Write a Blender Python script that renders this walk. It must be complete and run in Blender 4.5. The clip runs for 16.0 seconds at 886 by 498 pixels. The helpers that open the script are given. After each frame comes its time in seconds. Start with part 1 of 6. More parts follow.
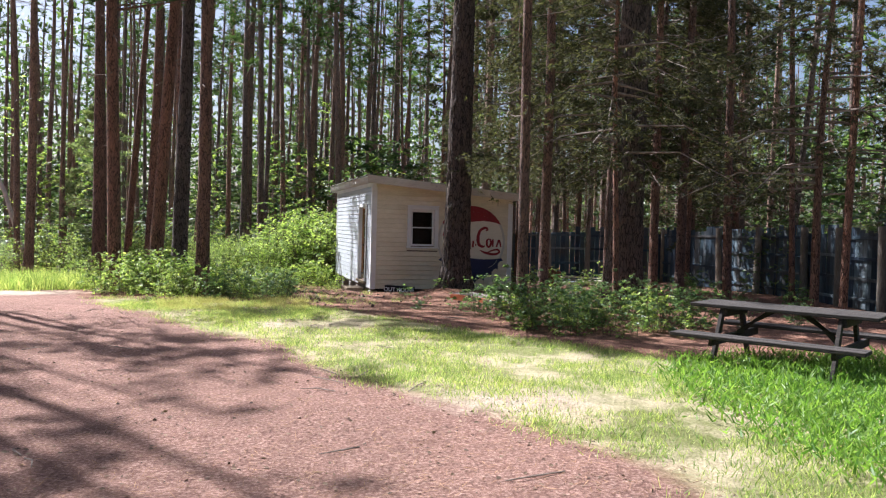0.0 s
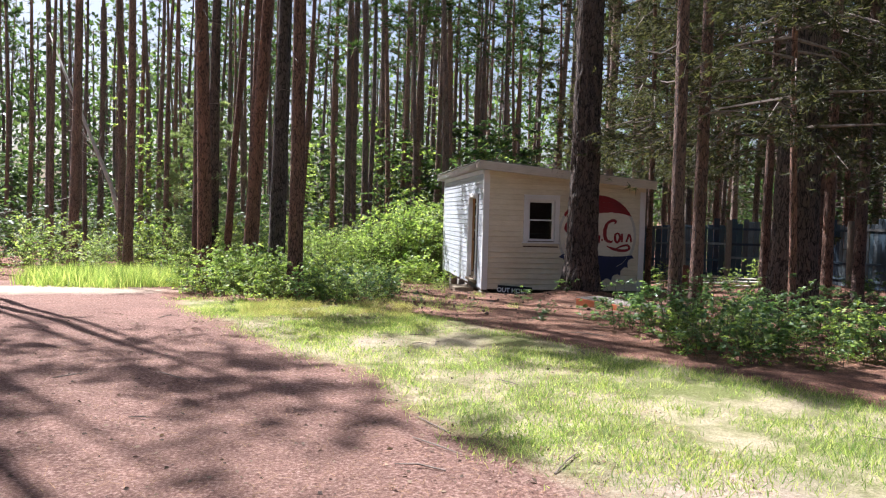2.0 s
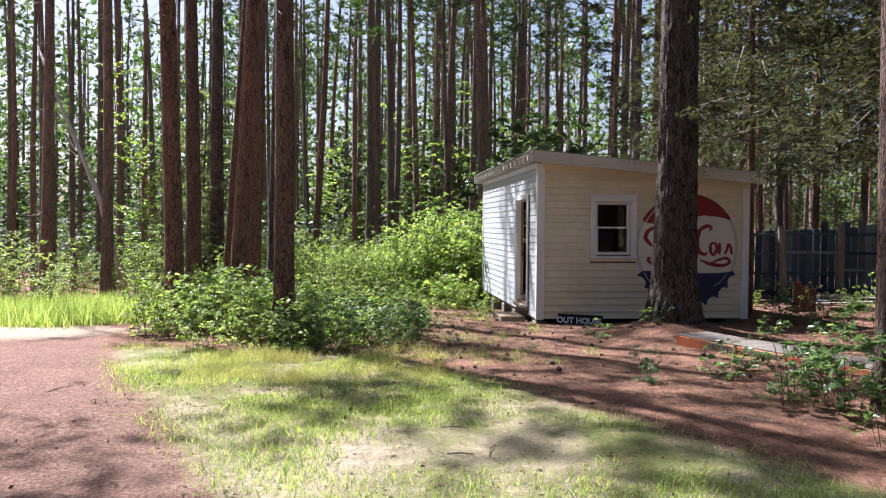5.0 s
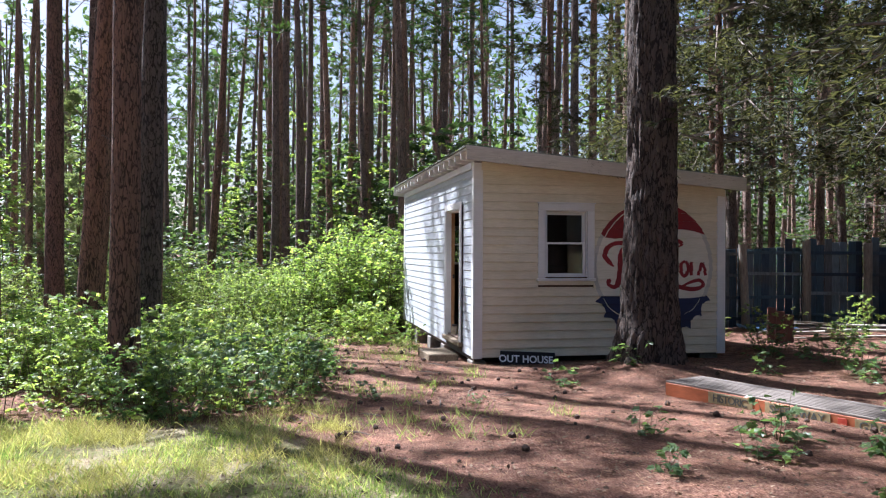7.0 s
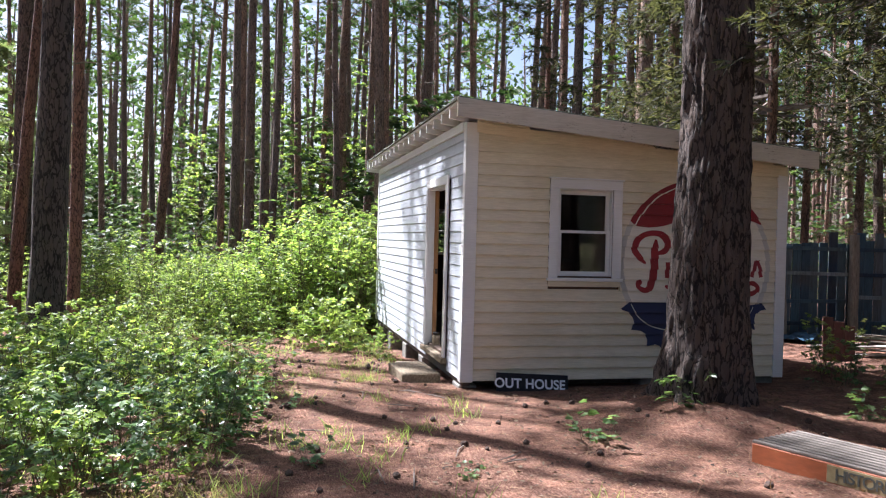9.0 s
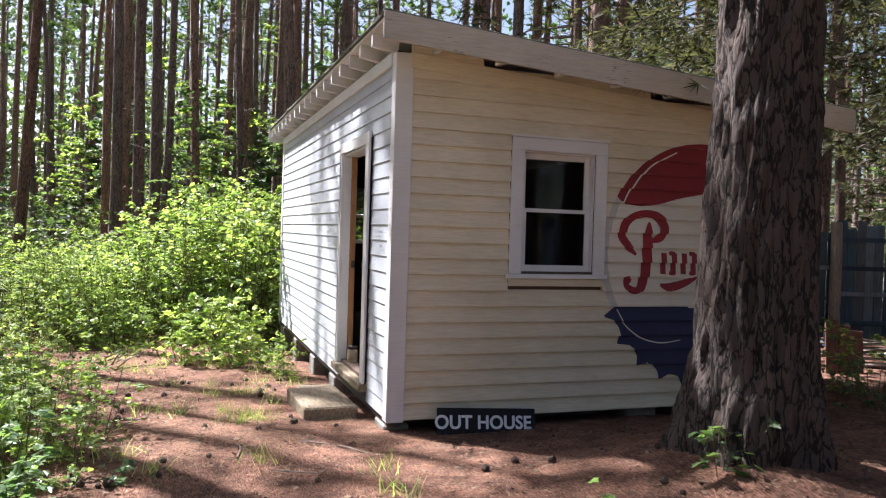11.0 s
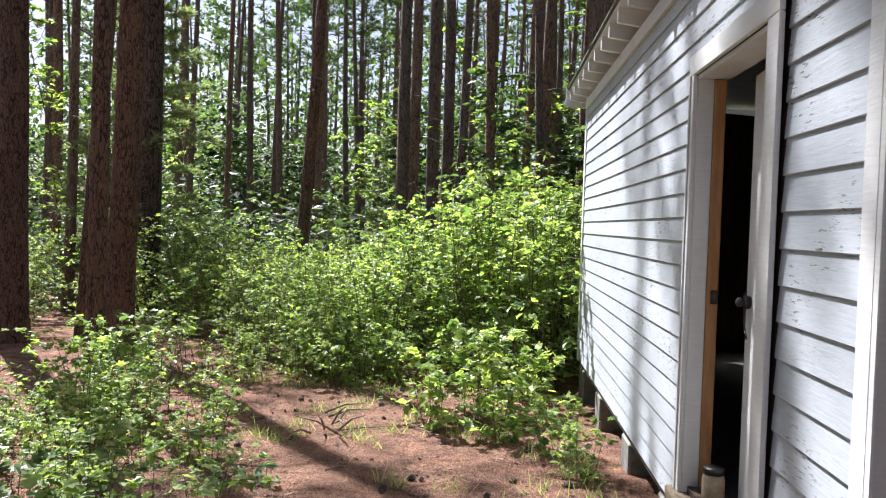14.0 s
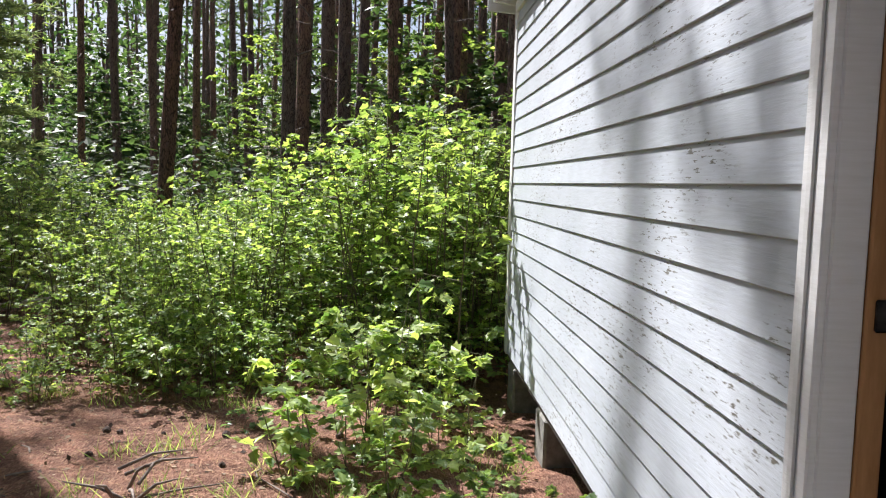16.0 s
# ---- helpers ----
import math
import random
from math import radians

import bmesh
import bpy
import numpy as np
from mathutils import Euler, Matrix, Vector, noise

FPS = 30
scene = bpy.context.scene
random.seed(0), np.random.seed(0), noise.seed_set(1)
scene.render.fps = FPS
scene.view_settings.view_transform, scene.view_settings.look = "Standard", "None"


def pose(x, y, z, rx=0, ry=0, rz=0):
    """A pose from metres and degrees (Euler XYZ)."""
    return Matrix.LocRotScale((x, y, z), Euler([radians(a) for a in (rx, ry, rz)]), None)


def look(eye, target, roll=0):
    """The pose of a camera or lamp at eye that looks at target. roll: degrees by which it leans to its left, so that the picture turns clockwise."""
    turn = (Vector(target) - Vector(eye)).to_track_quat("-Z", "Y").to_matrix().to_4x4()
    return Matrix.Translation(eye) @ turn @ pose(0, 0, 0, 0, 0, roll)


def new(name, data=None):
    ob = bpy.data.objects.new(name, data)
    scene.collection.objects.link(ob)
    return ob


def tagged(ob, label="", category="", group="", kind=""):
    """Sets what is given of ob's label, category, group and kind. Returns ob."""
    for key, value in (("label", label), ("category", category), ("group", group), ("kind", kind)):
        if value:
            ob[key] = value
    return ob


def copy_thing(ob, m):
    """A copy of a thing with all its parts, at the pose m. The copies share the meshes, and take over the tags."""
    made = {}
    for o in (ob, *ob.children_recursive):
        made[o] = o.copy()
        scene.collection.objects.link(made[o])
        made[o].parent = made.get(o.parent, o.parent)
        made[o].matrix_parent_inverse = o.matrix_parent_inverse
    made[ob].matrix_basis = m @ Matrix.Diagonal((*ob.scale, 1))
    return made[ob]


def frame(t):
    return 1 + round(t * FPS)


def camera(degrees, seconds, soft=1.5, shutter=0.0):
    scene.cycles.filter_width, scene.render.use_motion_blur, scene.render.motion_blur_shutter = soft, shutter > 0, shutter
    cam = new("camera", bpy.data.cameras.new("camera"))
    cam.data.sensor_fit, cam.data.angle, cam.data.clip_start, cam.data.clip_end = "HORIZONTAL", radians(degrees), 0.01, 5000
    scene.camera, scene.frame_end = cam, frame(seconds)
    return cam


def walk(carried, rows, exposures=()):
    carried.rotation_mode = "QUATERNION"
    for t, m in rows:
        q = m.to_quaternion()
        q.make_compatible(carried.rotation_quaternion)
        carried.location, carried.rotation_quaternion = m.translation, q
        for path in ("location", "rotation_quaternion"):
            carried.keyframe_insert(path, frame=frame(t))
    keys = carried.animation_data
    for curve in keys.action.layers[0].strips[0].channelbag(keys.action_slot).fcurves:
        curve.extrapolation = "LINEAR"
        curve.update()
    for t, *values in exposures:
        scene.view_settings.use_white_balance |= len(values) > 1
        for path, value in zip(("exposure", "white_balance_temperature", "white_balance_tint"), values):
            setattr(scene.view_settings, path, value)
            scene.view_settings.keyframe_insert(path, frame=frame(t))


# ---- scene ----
cam = camera(59.9, 16.0, 1.15)
METRES, EYE, TILT, LEAN, TURN = 20.0, 1.5, 0.0, 0.0, -16.1
PATH = [
    (0, (0.109, 0.021, 1.482), (0.659, 1.943, 1.426), 1.6),
    (0.5, (0.252, 0.588, 1.489), (0.749, 2.52, 1.347), 1.7),
    (1, (0.347, 1.09, 1.49), (0.737, 3.044, 1.329), 1.4),
    (1.5, (0.334, 1.734, 1.516), (0.651, 3.707, 1.415), 1.5),
    (2, (0.398, 2.32, 1.523), (0.681, 4.298, 1.434), 1.6),
    (2.5, (0.484, 2.949, 1.523), (0.837, 4.916, 1.439), 1.0),
    (3, (0.598, 3.636, 1.492), (0.969, 5.599, 1.415), 0.9),
    (3.5, (0.636, 4.259, 1.493), (0.942, 6.236, 1.449), 0.9),
    (4, (0.76, 5.06, 1.452), (1.002, 7.045, 1.384), 0.4),
    (4.2, (0.765, 5.302, 1.478), (0.973, 7.29, 1.396), 0.6),
    (6.3, (1.011, 8.167, 1.422), (1.203, 10.157, 1.412), 0.3),
    (6.5, (1.04, 8.417, 1.356), (1.286, 10.401, 1.349), 0.6),
    (6.8, (1.13, 8.838, 1.34), (1.482, 10.806, 1.343), 0.8),
    (7, (1.197, 9.131, 1.33), (1.6, 11.09, 1.337), 0.3),
    (7.5, (1.344, 9.782, 1.296), (1.769, 11.736, 1.306), 1.5),
    (8, (1.497, 10.447, 1.335), (1.972, 12.39, 1.338), 1.0),
    (8.5, (1.631, 11.073, 1.332), (2.09, 13.02, 1.317), 1.9),
    (8.6, (1.652, 11.2, 1.334), (2.104, 13.148, 1.313), 1.9),
    (9, (1.732, 11.71, 1.344), (2.184, 13.658, 1.318), 1.5),
    (9.5, (1.883, 12.326, 1.3), (2.335, 14.274, 1.261), 1.7),
    (10, (1.964, 12.918, 1.293), (2.53, 14.836, 1.248), 1.9),
    (10.2, (2.036, 13.152, 1.252), (2.693, 15.04, 1.207), 1.8),
    (12.3, (2.58, 15.484, 1.301), (3.183, 17.39, 1.264), 1.9),
    (12.5, (2.638, 15.734, 1.259), (3.144, 17.668, 1.219), 1.8),
    (13, (2.707, 16.336, 1.247), (2.995, 18.315, 1.229), 2.0),
    (13.2, (2.744, 16.574, 1.274), (2.956, 18.562, 1.277), 2.5),
    (13.5, (2.789, 16.95, 1.256), (2.878, 18.948, 1.232), 0.7),
    (14, (2.815, 17.55, 1.233), (2.687, 19.545, 1.17), 1.8),
    (14.5, (2.821, 18.179, 1.246), (2.651, 20.169, 1.155), 2.5),
    (15, (2.856, 18.733, 1.213), (2.708, 20.723, 1.082), 2.8),
    (15.5, (2.859, 19.293, 1.2), (2.879, 21.286, 1.033), 1.5),
    (16, (2.905, 19.773, 1.169), (3.016, 21.762, 1.0), 1.6),
]
walk(cam, [(t, look(eye, target, roll)) for t, eye, target, roll in PATH], [(0, 1.58, 6000, 16), (4, 1.6, 6000, 16), (6.5, 1.7, 5800, 17), (8, 1.93, 5500, 16), (9, 1.95, 5850, 18), (10, 1.95, 6000, 19), (12.5, 2.12, 6150, 15), (14, 1.62, 6000, 15), (14.5, 1.6, 6100, 15), (16, 1.38, 6150, 15)])

# ---- world, sun ----
SUN_EL = 53.0
SUN_AZ = math.atan2(-0.6, 0.8)
world = bpy.data.worlds.new("world")
scene.world = world
world.use_nodes = True
wn = world.node_tree
sky = wn.nodes.new("ShaderNodeTexSky")
sky.sky_type, sky.sun_disc = "NISHITA", False
sky.sun_elevation, sky.sun_rotation = radians(SUN_EL), SUN_AZ
sky.air_density, sky.dust_density = 1.0, 3.0
wn.nodes["Background"].inputs["Strength"].default_value = 0.05
wn.links.new(sky.outputs[0], wn.nodes["Background"].inputs["Color"])

sun_data = bpy.data.lights.new("sun", "SUN")
sun_data.energy, sun_data.angle, sun_data.color = 5.0, radians(0.7), (1.0, 0.97, 0.92)
sun = new("sun", sun_data)
_c, _s = math.cos(radians(SUN_EL)), math.sin(radians(SUN_EL))
sun.matrix_world = look((-0.6 * _c * 60, 0.8 * _c * 60, _s * 60), (0, 0, 0))


# ---- materials ----
def material(name):
    m = bpy.data.materials.new(name)
    m.use_nodes = True
    nt = m.node_tree
    return m, nt, nt.nodes["Principled BSDF"]


def node(nt, kind, **values):
    n = nt.nodes.new(kind)
    for k, v in values.items():
        n.inputs[k.replace("_", " ")].default_value = v
    return n


def ramp(nt, source, stops):
    r = nt.nodes.new("ShaderNodeValToRGB")
    r.color_ramp.elements[0].position, r.color_ramp.elements[0].color = stops[0][0], (*stops[0][1], 1)
    r.color_ramp.elements[1].position, r.color_ramp.elements[1].color = stops[-1][0], (*stops[-1][1], 1)
    for p, c in stops[1:-1]:
        r.color_ramp.elements.new(p).color = (*c, 1)
    nt.links.new(source, r.inputs[0])
    return r.outputs[0]


def coords(nt, scale=(1, 1, 1), which="Object"):
    tc = nt.nodes.new("ShaderNodeTexCoord")
    mp = nt.nodes.new("ShaderNodeMapping")
    mp.inputs["Scale"].default_value = scale
    nt.links.new(tc.outputs[which], mp.inputs[0])
    return mp.outputs[0]


def noise_of(nt, vec, scale, detail=6.0, rough=0.6):
    n = node(nt, "ShaderNodeTexNoise", Scale=scale, Detail=detail, Roughness=rough)
    nt.links.new(vec, n.inputs["Vector"])
    return n.outputs["Fac"]


def mix(nt, fac, a, b, blend="MIX"):
    n = nt.nodes.new("ShaderNodeMix")
    n.data_type, n.blend_type = "RGBA", blend
    for sock, v in ((n.inputs[0], fac), (n.inputs[6], a), (n.inputs[7], b)):
        if isinstance(v, (int, float)):
            sock.default_value = v
        elif isinstance(v, tuple):
            sock.default_value = (*v, 1)
        else:
            nt.links.new(v, sock)
    return n.outputs[2]


def bump(nt, bsdf, height, strength=0.4, distance=0.02):
    b = node(nt, "ShaderNodeBump", Strength=strength, Distance=distance)
    nt.links.new(height, b.inputs["Height"])
    nt.links.new(b.outputs[0], bsdf.inputs["Normal"])


def simple(name, stops, scale=6.0, stretch=(1, 1, 1), rough=0.7, bumpy=0.3, distance=0.01, metallic=0.0, per_object=0.0):
    """A surface whose colour runs along noise, with a second, larger noise of wear."""
    m, nt, b = material(name)
    v = coords(nt, stretch)
    fine = noise_of(nt, v, scale)
    col = ramp(nt, fine, stops)
    big = noise_of(nt, coords(nt), scale * 0.13, 3.0)
    col = mix(nt, 0.35, col, ramp(nt, big, [(0.3, (0.55, 0.55, 0.55)), (0.7, (1.15, 1.15, 1.15))]), "MULTIPLY")
    if per_object:
        info = nt.nodes.new("ShaderNodeObjectInfo")
        lo = 1.0 - per_object
        col = mix(nt, 1.0, col, ramp(nt, info.outputs["Random"], [(0.0, (lo, lo, lo)), (1.0, (1.0, 1.0, 1.0))]), "MULTIPLY")
    nt.links.new(col, b.inputs["Base Color"])
    b.inputs["Roughness"].default_value, b.inputs["Metallic"].default_value = rough, metallic
    bump(nt, b, fine, bumpy, distance)
    return m


def paint_mat(name, light, dark, wood, peel=0.0, grime=0.5):
    """Old oil paint on boards: faint streaks, mildew and flaked spots drawn out along the grain."""
    m, nt, b = material(name)
    geo = nt.nodes.new("ShaderNodeNewGeometry")
    mp = nt.nodes.new("ShaderNodeMapping")
    mp.inputs["Scale"].default_value = (1.2, 1.2, 16)
    nt.links.new(geo.outputs["Position"], mp.inputs[0])
    streak = noise_of(nt, mp.outputs[0], 6.0, 8.0, 0.65)
    cloud = noise_of(nt, geo.outputs["Position"], 1.6, 5.0, 0.6)
    col = mix(nt, ramp(nt, cloud, [(0.35, (0, 0, 0)), (0.7, (1, 1, 1))]), light, dark)
    col = mix(nt, grime, col, ramp(nt, streak, [(0.3, (0.72, 0.71, 0.66)), (0.62, (1, 1, 1))]), "MULTIPLY")
    info = nt.nodes.new("ShaderNodeObjectInfo")
    col = mix(nt, 1.0, col, ramp(nt, info.outputs["Random"], [(0.0, (0.9, 0.9, 0.89)), (1.0, (1, 1, 1))]), "MULTIPLY")
    if peel:
        mp2 = nt.nodes.new("ShaderNodeMapping")
        mp2.inputs["Scale"].default_value = (9, 9, 55)
        nt.links.new(geo.outputs["Position"], mp2.inputs[0])
        flake = noise_of(nt, mp2.outputs[0], 2.2, 3.0, 0.55)
        where = noise_of(nt, geo.outputs["Position"], 2.3, 2.0, 0.5)
        both = node(nt, "ShaderNodeMath")
        both.operation = "MULTIPLY"
        nt.links.new(ramp(nt, flake, [(0.60, (0, 0, 0)), (0.64, (1, 1, 1))]), both.inputs[0])
        nt.links.new(ramp(nt, where, [(0.56 - peel * 0.1, (0, 0, 0)), (0.62, (1, 1, 1))]), both.inputs[1])
        col = mix(nt, both.outputs[0], col, wood)
    nt.links.new(col, b.inputs["Base Color"])
    b.inputs["Roughness"].default_value = 0.55
    bump(nt, b, streak, 0.25, 0.004)
    return m


def leaf_mat(name, dark, light, through_light=0.45, rough=0.45):
    """A leaf that lets light through, each leaf of its own green."""
    m, nt, b = material(name)
    geo = nt.nodes.new("ShaderNodeNewGeometry")
    col = ramp(nt, geo.outputs["Random Per Island"], [(0.0, dark), (0.6, tuple((p + q) / 2 for p, q in zip(dark, light))), (1.0, light)])
    patch = noise_of(nt, geo.outputs["Position"], 0.8, 3.0)
    col = mix(nt, 0.5, col, ramp(nt, patch, [(0.3, (0.7, 0.8, 0.7)), (0.7, (1.15, 1.05, 0.9))]), "MULTIPLY")
    nt.links.new(col, b.inputs["Base Color"])
    b.inputs["Roughness"].default_value = rough
    b.inputs["Specular IOR Level"].default_value = 0.35
    tr = nt.nodes.new("ShaderNodeBsdfTranslucent")
    nt.links.new(mix(nt, 1.0, col, (1.9, 2.0, 0.95), "MULTIPLY"), tr.inputs["Color"])
    ms = nt.nodes.new("ShaderNodeMixShader")
    ms.inputs[0].default_value = through_light
    nt.links.new(b.outputs[0], ms.inputs[1])
    nt.links.new(tr.outputs[0], ms.inputs[2])
    nt.links.new(ms.outputs[0], nt.nodes["Material Output"].inputs["Surface"])
    return m


def bark_mat(name, deep, mid, high, stretch=0.16, size=30.0):
    """Plated pine bark: narrow upright plates with flaky edges over dark furrows."""
    m, nt, b = material(name)
    v = coords(nt, (1, 1, stretch))
    wob = node(nt, "ShaderNodeTexNoise", Scale=14.0, Detail=5.0)
    nt.links.new(v, wob.inputs["Vector"])
    warped = mix(nt, 0.10, v, wob.outputs["Color"])
    vor = node(nt, "ShaderNodeTexVoronoi", Scale=size)
    vor.feature = "DISTANCE_TO_EDGE"
    nt.links.new(warped, vor.inputs["Vector"])
    cell = node(nt, "ShaderNodeTexVoronoi", Scale=size)
    nt.links.new(warped, cell.inputs["Vector"])
    flake = noise_of(nt, coords(nt, (1, 1, 0.3)), 70.0, 8.0, 0.75)
    wide = noise_of(nt, coords(nt, (1, 1, 0.25)), 11.0, 5.0, 0.6)
    h = node(nt, "ShaderNodeMath")
    h.operation = "MULTIPLY_ADD"
    h.inputs[1].default_value = 1.6
    nt.links.new(vor.outputs["Distance"], h.inputs[0])
    nt.links.new(flake, h.inputs[2])
    h2 = node(nt, "ShaderNodeMath")
    h2.operation = "MULTIPLY_ADD"
    h2.inputs[1].default_value = 0.7
    nt.links.new(wide, h2.inputs[0])
    nt.links.new(h.outputs[0], h2.inputs[2])
    col = ramp(nt, h2.outputs[0], [(0.62, deep), (0.95, mid), (1.3, high)])
    tint = ramp(nt, cell.outputs["Color"], [(0.1, (0.75, 0.75, 0.78)), (0.9, (1.2, 1.12, 1.05))])
    col = mix(nt, 0.7, col, tint, "MULTIPLY")
    info = nt.nodes.new("ShaderNodeObjectInfo")
    col = mix(nt, 1.0, col, ramp(nt, info.outputs["Random"], [(0.0, (0.7, 0.74, 0.8)), (0.5, (0.95, 0.92, 0.9)), (1.0, (1.2, 1.0, 0.88))]), "MULTIPLY")
    patch = noise_of(nt, coords(nt, (1, 1, 0.4)), 1.7, 4.0)
    col = mix(nt, 0.6, col, ramp(nt, patch, [(0.3, (0.7, 0.7, 0.72)), (0.7, (1.2, 1.12, 1.05))]), "MULTIPLY")
    nt.links.new(col, b.inputs["Base Color"])
    b.inputs["Roughness"].default_value = 0.9
    bump(nt, b, h2.outputs[0], 1.0, 0.035)
    return m


M = {}
# One white paint, twice: door side cooled for skylight, front warmed for ground bounce.
M["white"] = paint_mat("weathered_paint_sky_tint", (0.53, 0.565, 0.61), (0.44, 0.475, 0.515), (0.13, 0.12, 0.10), peel=1.0)
M["bounce_tint"] = paint_mat("weathered_paint_bounce_tint", (0.80, 0.725, 0.555), (0.69, 0.61, 0.44), (0.2, 0.17, 0.13), peel=0.0, grime=0.7)
M["rake"] = paint_mat("weathered_fascia_paint", (0.64, 0.585, 0.51), (0.5, 0.45, 0.385), (0.16, 0.13, 0.1), peel=0.4, grime=0.8)
M["trim"] = paint_mat("white_trim_paint", (0.80, 0.80, 0.79), (0.70, 0.70, 0.69), (0.25, 0.2, 0.15), peel=0.0, grime=0.35)
M["emblem_white"] = paint_mat("emblem_white_paint", (0.80, 0.745, 0.63), (0.70, 0.645, 0.52), (0.2, 0.17, 0.13), grime=0.5)
M["emblem_red"] = paint_mat("emblem_red_paint", (0.31, 0.012, 0.016), (0.23, 0.01, 0.013), (0.2, 0.05, 0.05), grime=0.5)
M["emblem_blue"] = paint_mat("emblem_blue_paint", (0.008, 0.015, 0.08), (0.006, 0.011, 0.055), (0.1, 0.1, 0.15), grime=0.5)
M["emblem_grey"] = paint_mat("emblem_grey_paint", (0.6, 0.57, 0.5), (0.5, 0.48, 0.43), (0.2, 0.2, 0.2), grime=0.5)
M["fir"] = simple("bare_fir_wood", [(0.3, (0.36, 0.17, 0.06)), (0.7, (0.55, 0.29, 0.12))], 9, (4, 4, 0.6), 0.65, 0.2, 0.004)
M["dark_wood"] = simple("old_dark_wood", [(0.3, (0.05, 0.042, 0.036)), (0.7, (0.17, 0.145, 0.125))], 12, (1, 6, 6), 0.85, 0.5, 0.008, per_object=0.3)
# darker copy of the old wood; the table's shade is put into its colour
M["table_wood"] = simple("table_wood_shade_dark", [(0.3, (0.012, 0.01, 0.009)), (0.7, (0.06, 0.05, 0.043))], 12, (1, 6, 6), 0.95, 0.5, 0.008, per_object=0.3)
M["grey_wood"] = simple("grey_weathered_wood", [(0.3, (0.16, 0.135, 0.11)), (0.7, (0.36, 0.31, 0.25))], 12, (6, 6, 0.7), 0.85, 0.5, 0.008, per_object=0.35)
M["interior"] = simple("interior_brown_boards", [(0.3, (0.05, 0.03, 0.02)), (0.7, (0.14, 0.085, 0.055))], 9, (5, 5, 0.6), 0.8, 0.3, 0.006)
M["step"] = simple("weathered_step_wood", [(0.3, (0.13, 0.1, 0.06)), (0.7, (0.33, 0.26, 0.17))], 10, (5, 0.8, 4), 0.85, 0.5, 0.008)
M["pier"] = simple("concrete_pier", [(0.3, (0.13, 0.125, 0.11)), (0.7, (0.27, 0.26, 0.23))], 16, rough=0.9, bumpy=0.5)
M["roofing"] = simple("mossy_roofing", [(0.3, (0.06, 0.06, 0.05)), (0.6, (0.15, 0.16, 0.12)), (0.8, (0.2, 0.19, 0.16))], 22, rough=0.95, bumpy=0.6)
M["knob"] = simple("tarnished_brown_knob", [(0.3, (0.018, 0.016, 0.014)), (0.7, (0.035, 0.03, 0.027))], 30, rough=0.9, bumpy=0.2, metallic=0.0)
M["metal"] = simple("dark_metal", [(0.3, (0.035, 0.032, 0.03)), (0.7, (0.11, 0.1, 0.09))], 30, rough=0.45, bumpy=0.1, metallic=0.9)
M["black_board"] = simple("black_painted_board", [(0.3, (0.006, 0.006, 0.009)), (0.7, (0.015, 0.015, 0.02))], 14, rough=0.85, bumpy=0.2)
M["letter_white"] = simple("white_letter_paint", [(0.3, (0.86, 0.86, 0.86)), (0.7, (0.9, 0.9, 0.9))], 20, rough=0.6, bumpy=0.1)
M["orange"] = simple("faded_orange_paint", [(0.25, (0.30, 0.09, 0.035)), (0.6, (0.46, 0.13, 0.045)), (0.8, (0.5, 0.2, 0.1))], 9, (1, 1, 3), 0.65, 0.2, 0.004)
M["slat"] = simple("pale_slat_wood", [(0.3, (0.11, 0.09, 0.075)), (0.7, (0.29, 0.25, 0.21))], 12, (0.6, 5, 5), 0.75, 0.3, 0.005, per_object=0.3)
M["plate"] = simple("yellowed_plate", [(0.3, (0.2, 0.15, 0.07)), (0.7, (0.4, 0.33, 0.17))], 12, rough=0.7, bumpy=0.1)
M["plate_text"] = simple("dark_plate_letters", [(0.3, (0.05, 0.06, 0.05)), (0.7, (0.11, 0.11, 0.09))], 20, rough=0.7, bumpy=0.1)
M["sign_red"] = simple("red_square_paint", [(0.3, (0.4, 0.04, 0.02)), (0.7, (0.55, 0.08, 0.04))], 14, rough=0.6, bumpy=0.1)
M["jar_body"] = simple("rusty_label_can", [(0.3, (0.2, 0.13, 0.07)), (0.7, (0.5, 0.42, 0.3))], 18, rough=0.5, bumpy=0.2)
M["blue_tarp"] = simple("blue_plastic", [(0.3, (0.03, 0.07, 0.12)), (0.7, (0.07, 0.15, 0.23))], 6, rough=0.4, bumpy=0.4)
M["red_wood"] = simple("red_brown_board", [(0.3, (0.1, 0.04, 0.03)), (0.7, (0.2, 0.09, 0.06))], 9, (5, 5, 0.7), 0.8, 0.4, 0.006)
M["pale_wood"] = simple("bleached_dead_wood", [(0.3, (0.38, 0.34, 0.29)), (0.7, (0.62, 0.58, 0.52))], 10, rough=0.8, bumpy=0.4)
M["cone"] = simple("pine_cone_scales", [(0.3, (0.03, 0.018, 0.013)), (0.7, (0.1, 0.06, 0.04))], 60, rough=0.85, bumpy=0.6)
M["twig"] = simple("dead_twig", [(0.3, (0.1, 0.075, 0.06)), (0.7, (0.27, 0.22, 0.18))], 20, rough=0.85, bumpy=0.3)
M["bark"] = bark_mat("pine_bark", (0.016, 0.01, 0.008), (0.085, 0.05, 0.038), (0.25, 0.155, 0.115), 0.26)
M["bark_grey"] = bark_mat("old_pine_bark", (0.006, 0.0045, 0.004), (0.035, 0.026, 0.021), (0.15, 0.118, 0.098), 0.3, 20.0)
# paler copy of the pine bark; light on distant trunks is put into its colour
M["bark_forest"] = bark_mat("forest_pine_bark_lit", (0.035, 0.025, 0.021), (0.13, 0.092, 0.075), (0.31, 0.24, 0.195), 0.26)
